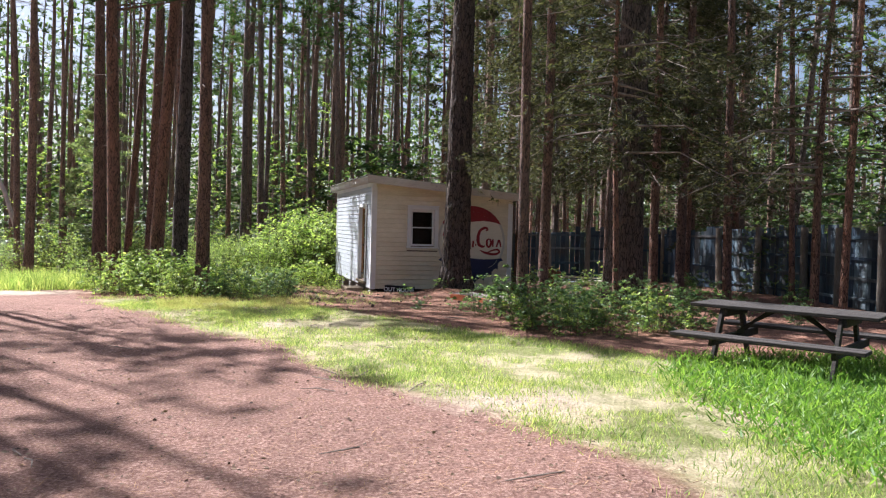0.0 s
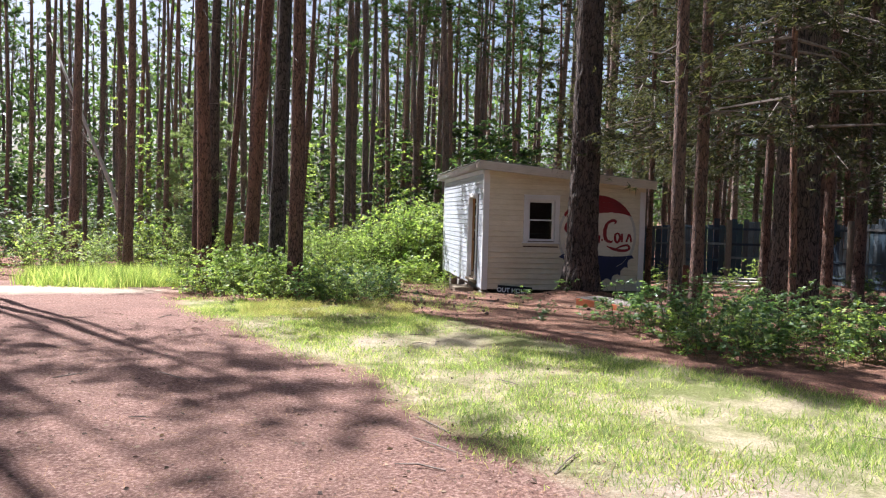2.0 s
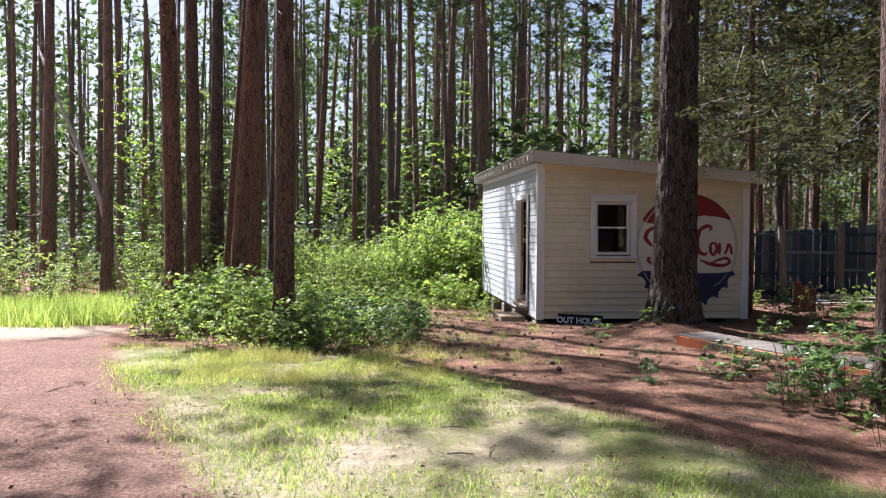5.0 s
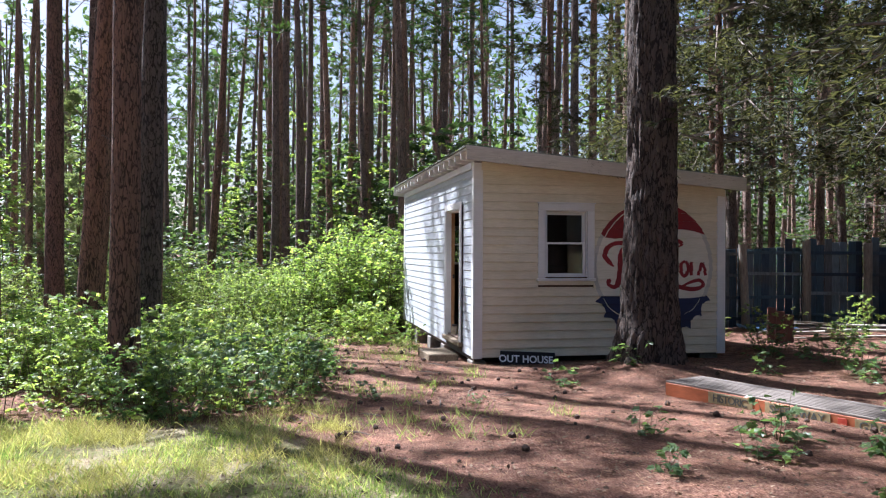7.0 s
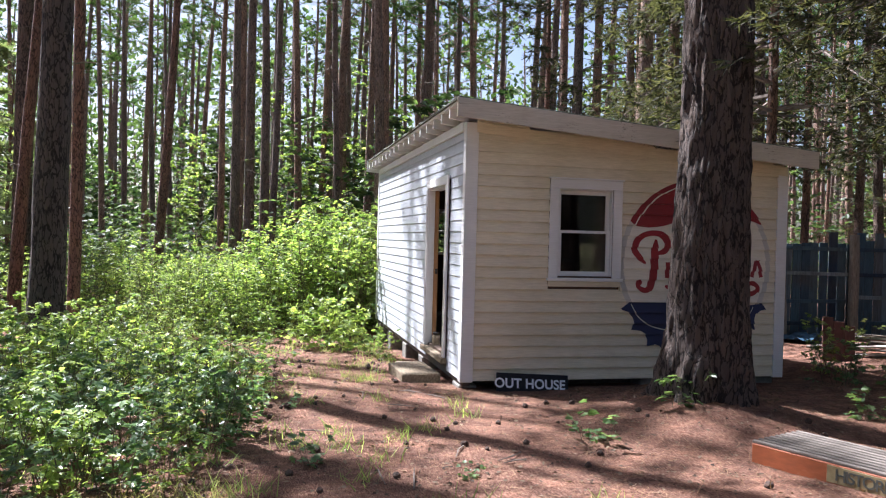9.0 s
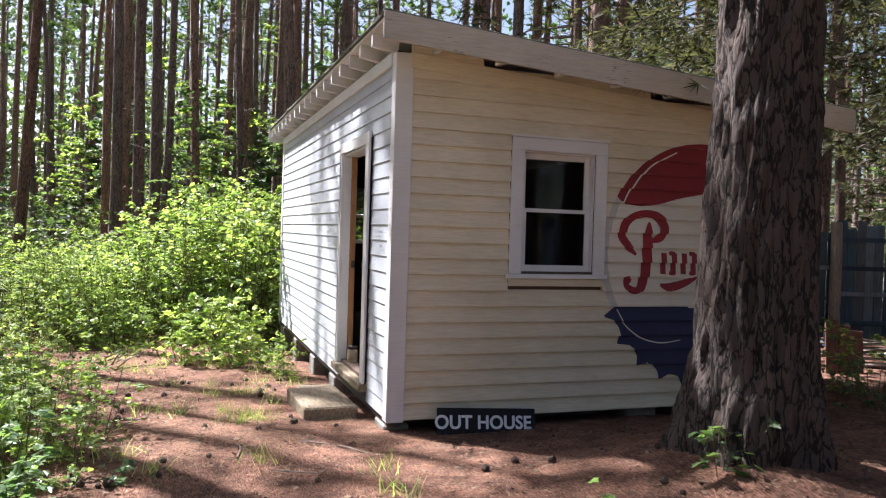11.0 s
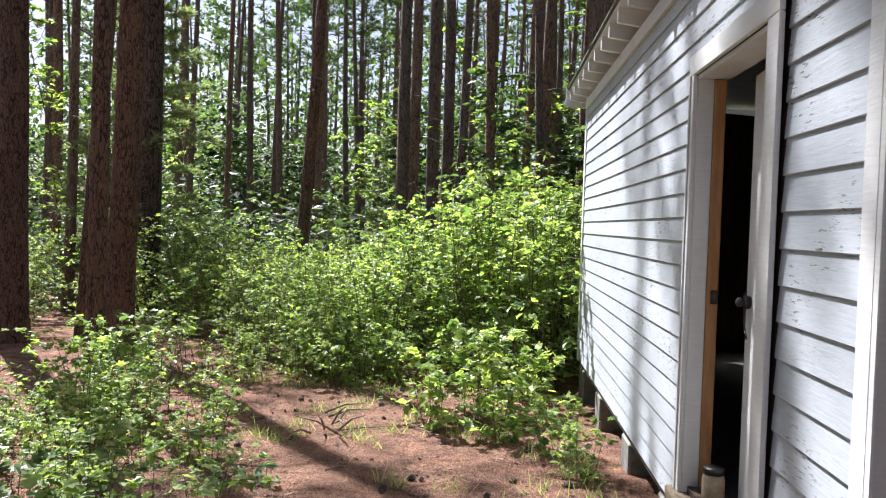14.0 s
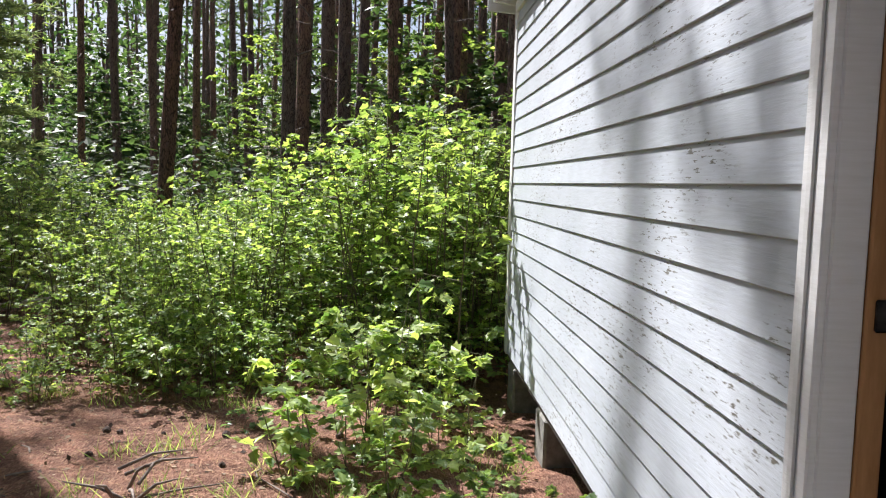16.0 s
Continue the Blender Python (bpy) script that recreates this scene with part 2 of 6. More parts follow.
M["stem"] = simple("green_brown_stem", [(0.3, (0.07, 0.065, 0.03)), (0.7, (0.16, 0.13, 0.07))], 20, rough=0.8, bumpy=0.2)
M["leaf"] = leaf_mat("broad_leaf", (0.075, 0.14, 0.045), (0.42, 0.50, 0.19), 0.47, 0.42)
# darker copy of the broad leaf, with the shade put into its colour
M["leaf_dark"] = leaf_mat("broad_leaf_shade_copy", (0.05, 0.1, 0.045), (0.19, 0.275, 0.14), 0.42, 0.3)
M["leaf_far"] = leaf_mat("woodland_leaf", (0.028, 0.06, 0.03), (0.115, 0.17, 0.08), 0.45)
M["needle"] = leaf_mat("pine_needle", (0.03, 0.062, 0.025), (0.075, 0.12, 0.045), 0.3, 0.7)
M["needle_dry"] = leaf_mat("hemlock_needle", (0.022, 0.028, 0.016), (0.11, 0.105, 0.07), 0.35, 0.8)
M["needle_pale"] = leaf_mat("young_pine_needle", (0.15, 0.2, 0.11), (0.34, 0.39, 0.25), 0.3, 0.7)
M["grass"] = leaf_mat("lawn_grass", (0.09, 0.17, 0.045), (0.46, 0.48, 0.25), 0.5, 0.6)
M["straw"] = leaf_mat("dry_straw", (0.2, 0.19, 0.08), (0.55, 0.5, 0.3), 0.4, 0.7)
M["tall_grass"] = leaf_mat("tall_grass", (0.06, 0.14, 0.025), (0.2, 0.31, 0.085), 0.5)
M["chip"] = leaf_mat("fallen_bark_and_leaf", (0.035, 0.02, 0.014), (0.34, 0.25, 0.18), 0.05, 0.85)
M["litter"] = leaf_mat("fallen_needles", (0.14, 0.066, 0.04), (0.42, 0.26, 0.16), 0.1, 0.8)


def fence_mat():
    m, nt, b = material("faded_blue_boards")
    geo = nt.nodes.new("ShaderNodeNewGeometry")
    mp = nt.nodes.new("ShaderNodeMapping")
    mp.inputs["Scale"].default_value = (7, 7, 0.8)
    nt.links.new(geo.outputs["Position"], mp.inputs[0])
    grain = noise_of(nt, mp.outputs[0], 5.0, 8.0, 0.65)
    cloud = noise_of(nt, geo.outputs["Position"], 1.5, 4.0)
    info = nt.nodes.new("ShaderNodeObjectInfo")
    tone = ramp(nt, info.outputs["Random"], [(0.0, (0.016, 0.032, 0.06)), (0.3, (0.03, 0.06, 0.095)), (0.55, (0.055, 0.105, 0.14)), (0.75, (0.09, 0.095, 0.1)), (0.9, (0.12, 0.175, 0.215)), (1.0, (0.2, 0.25, 0.28))])
    col = mix(nt, ramp(nt, cloud, [(0.5, (0, 0, 0)), (0.75, (0.8, 0.8, 0.8))]), tone, (0.08, 0.075, 0.07))
    col = mix(nt, 0.8, col, ramp(nt, grain, [(0.3, (0.5, 0.5, 0.5)), (0.65, (1.15, 1.15, 1.15))]), "MULTIPLY")
    nt.links.new(col, b.inputs["Base Color"])
    b.inputs["Roughness"].default_value = 0.8
    bump(nt, b, grain, 0.5, 0.006)
    return m


M["fence"] = fence_mat()


def glass_mat():
    m, nt, b = material("old_window_glass")
    b.inputs["Base Color"].default_value = (0.3, 0.31, 0.31, 1)
    b.inputs["Roughness"].default_value = 0.03
    b.inputs["Transmission Weight"].default_value = 1.0
    b.inputs["IOR"].default_value = 1.33
    return m


M["glass"] = glass_mat()


def ground_mat():
    """Red-brown earth under pine needles, pale sandy patches painted for sun pools and a thin sward, told apart by what
    covers the ground.
    """
    m, nt, b = material("forest_floor")
    geo = nt.nodes.new("ShaderNodeNewGeometry")
    pos = geo.outputs["Position"]
    fine = noise_of(nt, pos, 38.0, 8.0, 0.75)
    mid = noise_of(nt, pos, 5.0, 6.0, 0.65)
    big = noise_of(nt, pos, 0.7, 4.0, 0.55)
    mp = nt.nodes.new("ShaderNodeMapping")
    mp.inputs["Rotation"].default_value = (0, 0, 0.7)
    mp.inputs["Scale"].default_value = (60, 14, 20)
    nt.links.new(pos, mp.inputs[0])
    straw = noise_of(nt, mp.outputs[0], 2.0, 5.0, 0.7)
    road = ramp(nt, fine, [(0.3, (0.075, 0.042, 0.034)), (0.5, (0.275, 0.16, 0.128)), (0.68, (0.56, 0.405, 0.34))])
    road = mix(nt, 0.6, road, ramp(nt, mid, [(0.3, (0.66, 0.62, 0.6)), (0.7, (1.2, 1.15, 1.12))]), "MULTIPLY")
    litter = ramp(nt, straw, [(0.27, (0.035, 0.017, 0.012)), (0.46, (0.205, 0.103, 0.072)), (0.6, (0.36, 0.21, 0.15)), (0.74, (0.56, 0.395, 0.3))])
    litter = mix(nt, 0.9, litter, ramp(nt, mid, [(0.32, (0.42, 0.4, 0.4)), (0.5, (0.9, 0.88, 0.86)), (0.68, (1.5, 1.4, 1.32))]), "MULTIPLY")
    green = ramp(nt, fine, [(0.25, (0.09, 0.1, 0.03)), (0.5, (0.19, 0.21, 0.07)), (0.75, (0.33, 0.34, 0.14))])
    straw_sod = ramp(nt, fine, [(0.25, (0.24, 0.195, 0.11)), (0.5, (0.47, 0.405, 0.26)), (0.75, (0.7, 0.625, 0.45))])
    bleach = noise_of(nt, pos, 1.3, 5.0, 0.62)
    sod = mix(nt, ramp(nt, bleach, [(0.42, (0, 0, 0)), (0.58, (1, 1, 1))]), green, straw_sod)
    sun_sand = ramp(nt, fine, [(0.25, (0.32, 0.24, 0.175)), (0.7, (0.62, 0.53, 0.42))])
    at = nt.nodes.new("ShaderNodeAttribute")
    at.attribute_name = "cover"
    sep = nt.nodes.new("ShaderNodeSeparateColor")
    nt.links.new(at.outputs["Color"], sep.inputs[0])

    def edge(channel, width=0.22):
        a = node(nt, "ShaderNodeMath")
        a.operation = "MULTIPLY_ADD"
        a.inputs[1].default_value = 0.6
        nt.links.new(mid, a.inputs[0])
        nt.links.new(sep.outputs[channel], a.inputs[2])
        return ramp(nt, a.outputs[0], [(0.8 - width, (0, 0, 0)), (0.8 + width, (1, 1, 1))])

    col = mix(nt, edge(0), litter, road)
    col = mix(nt, edge(1), col, sod)
    col = mix(nt, edge(2), col, sun_sand)
    col = mix(nt, 0.5, col, ramp(nt, big, [(0.3, (0.75, 0.74, 0.73)), (0.7, (1.15, 1.13, 1.1))]), "MULTIPLY")
    nt.links.new(col, b.inputs["Base Color"])
    b.inputs["Roughness"].default_value = 0.95
    b.inputs["Specular IOR Level"].default_value = 0.2
    both = node(nt, "ShaderNodeMath")
    both.operation = "MULTIPLY_ADD"
    both.inputs[1].default_value = 2.0
    nt.links.new(mid, both.inputs[0])
    nt.links.new(fine, both.inputs[2])
    bump(nt, b, both.outputs[0], 0.9, 0.05)
    return m


M["ground"] = ground_mat()


# ---- mesh helpers ----
def mesh(name, verts, faces, mat, smooth=False):
    me = bpy.data.meshes.new(name)
    me.from_pydata([tuple(v) for v in verts], [], [tuple(f) for f in faces])
    me.materials.append(M[mat])
    if smooth:
        me.shade_smooth()
    return me


def thing(name, at=(0, 0, 0), label="", category="", group="", kind="", turn=0.0):
    ob = new(name)
    ob.empty_display_size = 0.1
    ob.matrix_basis = pose(*at, 0, 0, turn)
    return tagged(ob, label, category, group, kind)


def child(name, me, parent, label="", m=None):
    ob = new(name, me)
    ob.parent = parent
    if m is not None:
        ob.matrix_basis = m
    return tagged(ob, label)


def part(name, bm, mat, parent, label="", smooth=False, m=None):
    me = bpy.data.meshes.new(name)
    bm.to_mesh(me)
    bm.free()
    me.materials.append(M[mat])
    if smooth:
        me.shade_smooth()
    return child(name, me, parent, label, m)


def box_bm(lo, hi, bevel=0.004, bm=None):
    bm = bm or bmesh.new()
    r = bmesh.ops.create_cube(bm, size=1.0)
    vs = r["verts"]
    for v in vs:
        v.co = Vector([lo[i] + (v.co[i] + 0.5) * (hi[i] - lo[i]) for i in range(3)])
    if bevel:
        es = list({e for v in vs for e in v.link_edges})
        bmesh.ops.bevel(bm, geom=es, offset=bevel, segments=1, affect="EDGES")
    return bm


def box(name, lo, hi, mat, parent, label="", bevel=0.004, m=None):
    return part(name, box_bm(lo, hi, bevel), mat, parent, label, m=m)


def prism_bm(poly, axis, lo, hi, bevel=0.003):
    """A plate: a polygon in the plane across the axis, drawn out from lo to hi along it."""
    bm = bmesh.new()

    def at(p, d):
        return {"x": (d, p[0], p[1]), "y": (p[0], d, p[1]), "z": (p[0], p[1], d)}[axis]

    a = [bm.verts.new(at(p, lo)) for p in poly]
    c = [bm.verts.new(at(p, hi)) for p in poly]
    bm.faces.new(a)
    bm.faces.new(c)
    n = len(poly)
    for i in range(n):
        bm.faces.new((a[i], a[(i + 1) % n], c[(i + 1) % n], c[i]))
    bmesh.ops.recalc_face_normals(bm, faces=bm.faces)
    if bevel:
        bmesh.ops.bevel(bm, geom=list(bm.edges), offset=bevel, segments=1, affect="EDGES")
    return bm


def tube(points, radii, sides=6, caps=True):
    """Vertices and faces of a round bar through points."""
    pts = [Vector(p) for p in points]
    verts, faces = [], []
    ref = Vector((0.31, 0.85, 0.42))
    for i, p in enumerate(pts):
        d = (pts[min(i + 1, len(pts) - 1)] - pts[max(i - 1, 0)]).normalized()
        u = d.cross(ref).normalized()
        w = d.cross(u)
        for k in range(sides):
            a = 2 * math.pi * k / sides
            verts.append(p + (u * math.cos(a) + w * math.sin(a)) * radii[i])
    for i in range(len(pts) - 1):
        for k in range(sides):
            k2 = (k + 1) % sides
            faces.append((i * sides + k, i * sides + k2, (i + 1) * sides + k2, (i + 1) * sides + k))
    if caps:
        faces.append(tuple(range(sides))[::-1])
        faces.append(tuple((len(pts) - 1) * sides + k for k in range(sides)))
    return verts, faces


def joined(pieces):
    verts, faces = [], []
    for v, f in pieces:
        o = len(verts)
        verts += list(v)
        faces += [tuple(i + o for i in q) for q in f]
    return verts, faces


def unit(a):
    return a / np.maximum(np.linalg.norm(a, axis=1, keepdims=True), 1e-6)


BROAD = np.array([(0, 0, 0), (-0.44, 0.16, 0.06), (-0.28, 0.40, 0.05), (-0.44, 0.68, 0.06), (-0.2, 0.74, 0.03), (0, 1.05, -0.12), (0.2, 0.74, 0.03), (0.44, 0.68, 0.06), (0.28, 0.40, 0.05), (0.44, 0.16, 0.06)])
BROAD_F = [(0, 2, 1), (0, 5, 4, 2), (2, 4, 3), (0, 9, 8), (0, 8, 6, 5), (8, 7, 6)]
DIAMOND = np.array([(0, 0, 0), (-0.34, 0.5, 0.07), (0, 1, -0.03), (0.34, 0.5, 0.07)])
DIAMOND_F = [(0, 3, 2, 1)]
BLADE = np.array([(-0.5, 0, 0), (0.5, 0, 0), (0.3, 0.55, 0.04), (-0.3, 0.55, 0.04), (0, 1, 0.22)])
BLADE_F = [(0, 1, 2, 3), (3, 2, 4)]
SPIKE = np.array([(-0.5, 0, 0), (0.5, 0, 0), (0, 1, 0)])
SPIKE_F = [(0, 1, 2)]


def scatter_leaves(shape, shape_f, base, along, up, length, width):
    """Many copies of one leaf: from base, along its midrib, with its upper side up."""
    along = unit(along)
    side = unit(np.cross(along, up))
    nrm = np.cross(side, along)
    n, k = len(base), len(shape)
    v = (base[:, None, :] + side[:, None, :] * (shape[None, :, 0:1] * width[:, None, None]) + along[:, None, :] * (shape[None, :, 1:2] * length[:, None, None])
         + nrm[:, None, :] * (shape[None, :, 2:3] * length[:, None, None]))
    verts = v.reshape(-1, 3)
    faces = [tuple(i * k + j for j in f) for i in range(n) for f in shape_f]
    return verts, faces


def fast_mesh(name, verts, faces, mat):
    me = bpy.data.meshes.new(name)
    me.from_pydata(np.asarray(verts).tolist(), [], faces)
    me.materials.append(M[mat])
    return me


def smoothstep(a, b, x):
    t = min(1.0, max(0.0, (x - a) / (b - a)))
    return t * t * (3 - 2 * t)


def bend(x, knots):
    """A straight-lined curve through (x, y) knots."""
    return float(np.interp(x, [k[0] for k in knots], [k[1] for k in knots]))


# ---- ground ----
def ground_z(x, y):
    z = bend(y, [(13, 0), (19.5, -0.21), (23, -0.40), (28, -0.60), (33, -0.82), (45, -1.0)])
    z *= 1 - 0.62 * smoothstep(6.5, 11.5, x) * (1 - smoothstep(26, 40, y))
    z += 0.24 * math.exp(-((x - 5.5) ** 2 + (y - 17.7) ** 2) / 0.8)
    near = 1 - smoothstep(30, 60, math.hypot(x - 2, y - 15))
    z += near * (0.035 * noise.noise(Vector((x * 0.7, y * 0.7, 3.1))) + 0.012 * noise.noise(Vector((x * 3.1, y * 3.1, 7.7))))
    if x > 3.2 and 18.9 < y < 26.6 and x < 8.2:
        z -= 0.03
    return z


def road_edge(y):
    return bend(y, [(-10, 2.4), (0, 2.5), (3, 2.7), (4.2, 2.75), (5.9, 2.2), (6.8, 1.6), (8.4, 0.95), (9.5, 0.8), (10.4, 0.1), (12, -0.65), (15.4, -2.05), (19, -3.4), (22, -4.4), (23, -30)])


def sward_end(x):
    return bend(x, [(-6, 17.5), (-0.5, 15.9), (1, 15.4), (2, 13.6), (3, 11.7), (4, 9.9), (5, 8.2), (6, 7.6), (10, 6.5), (14, 6)])


def cover(x, y):
    """How far the spot is trodden road, sward and pale sand painted where sun falls."""
    r = smoothstep(-0.5, 0.5, road_edge(y) - x)
    r *= 1 - smoothstep(5.3, 7.3, -x) * (1 - smoothstep(14.5, 17.0, y))
    g = smoothstep(-0.4, 0.4, x - road_edge(y)) * smoothstep(-0.6, 0.6, sward_end(x) - y)
    # soft pale blobs put the brightest sun patches into the ground colour
    s = 0.75 * math.exp(-((x - 2.6) / 1.0) ** 2 - ((y - 6.3) / 0.75) ** 2) + 0.6 * math.exp(-((x - 0.6) / 1.2) ** 2 - ((y - 11.2) / 1.1) ** 2)
    s += 1.2 * math.exp(-((x + 6) / 3.0) ** 2 - ((y - 18.5) / 1.3) ** 2)
    return r, g * 0.85, s


def axis_steps(lo, hi, fine, far):
    mid = list(np.arange(lo, hi + 1e-6, fine))
    out, d, p, q = [], fine, lo, hi
    while p > -far:
        d *= 1.35
        p, q = p - d, q + d
        out = [p] + out + [q]
    k = len(out) // 2
    return out[:k] + mid + out[k:]


def build_ground():
    xs, ys = axis_steps(-9, 13, 0.2, 900), axis_steps(-3, 34, 0.2, 900)
    verts = [(x, y, ground_z(x, y)) for y in ys for x in xs]
    nx = len(xs)
    faces = [(j * nx + i, j * nx + i + 1, (j + 1) * nx + i + 1, (j + 1) * nx + i) for j in range(len(ys) - 1) for i in range(nx - 1)]
    me = mesh("ground", verts, faces, "ground", True)
    ca = me.color_attributes.new("cover", "FLOAT_COLOR", "POINT")
    vals = np.ones((len(verts), 4), dtype=np.float32)
    for i, v in enumerate(verts):
        vals[i, :3] = cover(v[0], v[1])
    ca.data.foreach_set("color", vals.ravel())
    tagged(new("ground", me), "red-brown earth with pine needles and thin sunlit grass", "ground", kind="structure")


build_ground()


# ---- shed ----
SX0, SX1, SY0, SY1 = 3.775, 7.58, 19.505, 25.80
COURSE, SID0 = 0.1207, -0.141
ROOF_X0, ROOF_X1, ROOF_Y0, ROOF_Y1 = 3.575, 7.71, 19.12, 26.08
ROOF_SLOPE = -0.0815
DOOR_Y0, DOOR_Y1, DOOR_Z0, DOOR_Z1 = 20.26, 21.24, 0.03, 1.97
WIN_X0, WIN_X1, WIN_Z0, WIN_Z1 = 4.80, 5.43, 0.98, 1.92
BWIN_X0, BWIN_X1, BWIN_Z0, BWIN_Z1 = 4.5, 5.15, 1.05, 1.9


def roof_top(x):
    return 2.775 + ROOF_SLOPE * (x - 3.5)


def wall_top(x):
    return roof_top(x) - 0.165


def wall_core(name, parent, poly_at, span, height, hole=None, mat="interior", label=""):
    """A wall of upright slabs around one opening; poly_at(u0, u1, z0, z1 or None) gives each slab."""
    u0, u1 = span
    pieces = [(u0, u1, -0.12, None)] if not hole else [(u0, hole[0], -0.12, None), (hole[1], u1, -0.12, None), (hole[0], hole[1], -0.12, hole[2]), (hole[0], hole[1], hole[3], None)]
    bm = bmesh.new()
    for a, b, lo, hi in pieces:
        tmp = poly_at(a, b, lo, hi)
        me = bpy.data.meshes.new("slab")
        tmp.to_mesh(me)
        tmp.free()
        bm.from_mesh(me)
        bpy.data.meshes.remove(me)
    return part(name, bm, mat, parent, label)


def siding_board(parent, cache, length, mat):
    """One lap board along x, face to -y: thin upper edge, thick lower edge with a drip."""
    key = (round(length, 3), mat)
    if key not in cache:
        h, t0, t1 = COURSE, 0.005, 0.0145 if mat == "white" else 0.031
        prof = [(0.0, 0.0), (-t1 + 0.003, 0.0), (-t1, 0.004), (-t1 + 0.001, 0.016), (-t0, h + 0.012), (0.0, h + 0.012)]
        n = len(prof)
        v = [(x, p[0], p[1]) for x in (0.0, length) for p in prof]
        f = [tuple(range(n)), tuple(range(2 * n - 1, n - 1, -1))] + [(i, i + n, (i + 1) % n + n, (i + 1) % n) for i in range(n)]
        cache[key] = mesh("siding_board", v, f, mat)
    return cache[key]


def lap_depth(z):
    """How far the board face stands out of the wall plane at height z."""
    u = ((z - SID0) / COURSE) % 1.0
    return min(0.031, 0.0334 - 0.0258 * u)


def build_shed():
    shed = thing("outhouse_shed", (0, 0, 0), "white lap-sided wooden outhouse with a low single-pitch roof", "shed")
    cache = {}

    def slab_front(y):
        def f(a, b, lo, hi):
            top = ((a, wall_top(a)), (b, wall_top(b))) if hi is None else ((a, hi), (b, hi))
            return prism_bm([(a, lo), (b, lo), top[1], top[0]], "y", y, y + 0.1, 0)
        return f

    def slab_side(x):
        def f(a, b, lo, hi):
            return box_bm((x, a, lo), (x + 0.1, b, wall_top(x) if hi is None else hi), 0)
        return f

    front = wall_core("front_wall", shed, slab_front(SY0), (SX0, SX1), None, (WIN_X0, WIN_X1, WIN_Z0, WIN_Z1))
    side = wall_core("door_wall", shed, slab_side(SX0), (SY0 + 0.1, SY1 - 0.1), None, (DOOR_Y0, DOOR_Y1, DOOR_Z0, DOOR_Z1))
    back = wall_core("back_wall", shed, slab_front(SY1 - 0.1), (SX0, SX1), None, (BWIN_X0, BWIN_X1, BWIN_Z0, BWIN_Z1))
    far_side = wall_core("blank_wall", shed, slab_side(SX1 - 0.1), (SY0 + 0.1, SY1 - 0.1), None)
    box("floor_deck", (SX0 + 0.02, SY0 + 0.02, -0.1), (SX1 - 0.02, SY1 - 0.02, 0.0), "dark_wood", shed, "dark board floor")

    # siding: front courses stop at the window casing and under the sloping frieze
    cas_w = 0.105
    fx0, fx1 = 3.875, SX1 - 0.1
    for k in range(24):
        z = SID0 + k * COURSE
        reach = 3.5 + (2.775 - 0.05 - (z + COURSE + 0.013)) / -ROOF_SLOPE
        end = min(fx1, reach)
        if end < fx0 + 0.15:
            continue
        spans = [(fx0, end)]
        if WIN_Z0 - 0.13 < z + 0.5 * COURSE < WIN_Z1 + 0.10:
            spans = [(fx0, WIN_X0 - cas_w + 0.002), (WIN_X1 + cas_w - 0.002, end)]
        for a, b in spans:
            if b - a > 0.03:
                child("siding_board", siding_board(front, cache, b - a, "bounce_tint"), front, m=pose(a, SY0, z))
    turn = pose(0, 0, 0, 0, 0, -90)
    for k in range(23):
        z = SID0 + k * COURSE
        if z + COURSE > wall_top(SX0) - 0.02:
            continue
        spans = [(SY0 + 0.075, SY1 - 0.09)]
        if z + 0.6 * COURSE < DOOR_Z1 + 0.11:
            spans = [(SY0 + 0.075, DOOR_Y0 - cas_w + 0.002), (DOOR_Y1 + 0.083, SY1 - 0.09)]
        for a, b in spans:
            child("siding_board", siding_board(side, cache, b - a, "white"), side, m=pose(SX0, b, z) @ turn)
    for k in range(21):
        z = SID0 + k * COURSE
        child("siding_board", siding_board(far_side, cache, SY1 - SY0 - 0.1, "bounce_tint"), far_side, m=pose(SX1, SY0 + 0.05, z) @ pose(0, 0, 0, 0, 0, 90))
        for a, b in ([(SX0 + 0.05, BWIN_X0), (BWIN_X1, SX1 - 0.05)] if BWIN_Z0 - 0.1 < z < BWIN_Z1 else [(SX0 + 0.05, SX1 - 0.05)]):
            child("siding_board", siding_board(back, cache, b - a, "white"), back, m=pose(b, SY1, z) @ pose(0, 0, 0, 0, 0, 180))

    # corner boards and friezes
    for x in (SX0 - 0.022, SX1 - 0.105):
        box("corner_board", (x, SY0 - 0.033, -0.155), (x + 0.135, SY0 - 0.001, wall_top(x + 0.13) - 0.01), "trim", shed)
    box("corner_board", (SX0 - 0.021, SY0 - 0.001, -0.155), (SX0 - 0.001, SY0 + 0.082, wall_top(SX0) - 0.01), "trim", shed)
    box("corner_board", (SX0 - 0.022, SY1 - 0.095, -0.155), (SX0 - 0.001, SY1 + 0.02, wall_top(SX0) - 0.01), "trim", shed)
    box("corner_board", (SX1 + 0.001, SY0 - 0.03, -0.155), (SX1 + 0.03, SY0 + 0.09, wall_top(SX1) - 0.01), "trim", shed)
    part("frieze_board", prism_bm([(fx0 - 0.01, wall_top(fx0) - 0.11), (SX1 + 0.02, wall_top(SX1 + 0.02) - 0.11), (SX1 + 0.02, wall_top(SX1 + 0.02)), (fx0 - 0.01, wall_top(fx0))], "y", SY0 - 0.034, SY0 - 0.0255), "bounce_tint", shed, "sloping white board under the roof, tinted warm for bounce light")
    box("frieze_board", (SX0 - 0.031, SY0 + 0.08, wall_top(SX0) - 0.10), (SX0 - 0.001, SY1 - 0.09, wall_top(SX0)), "trim", shed)

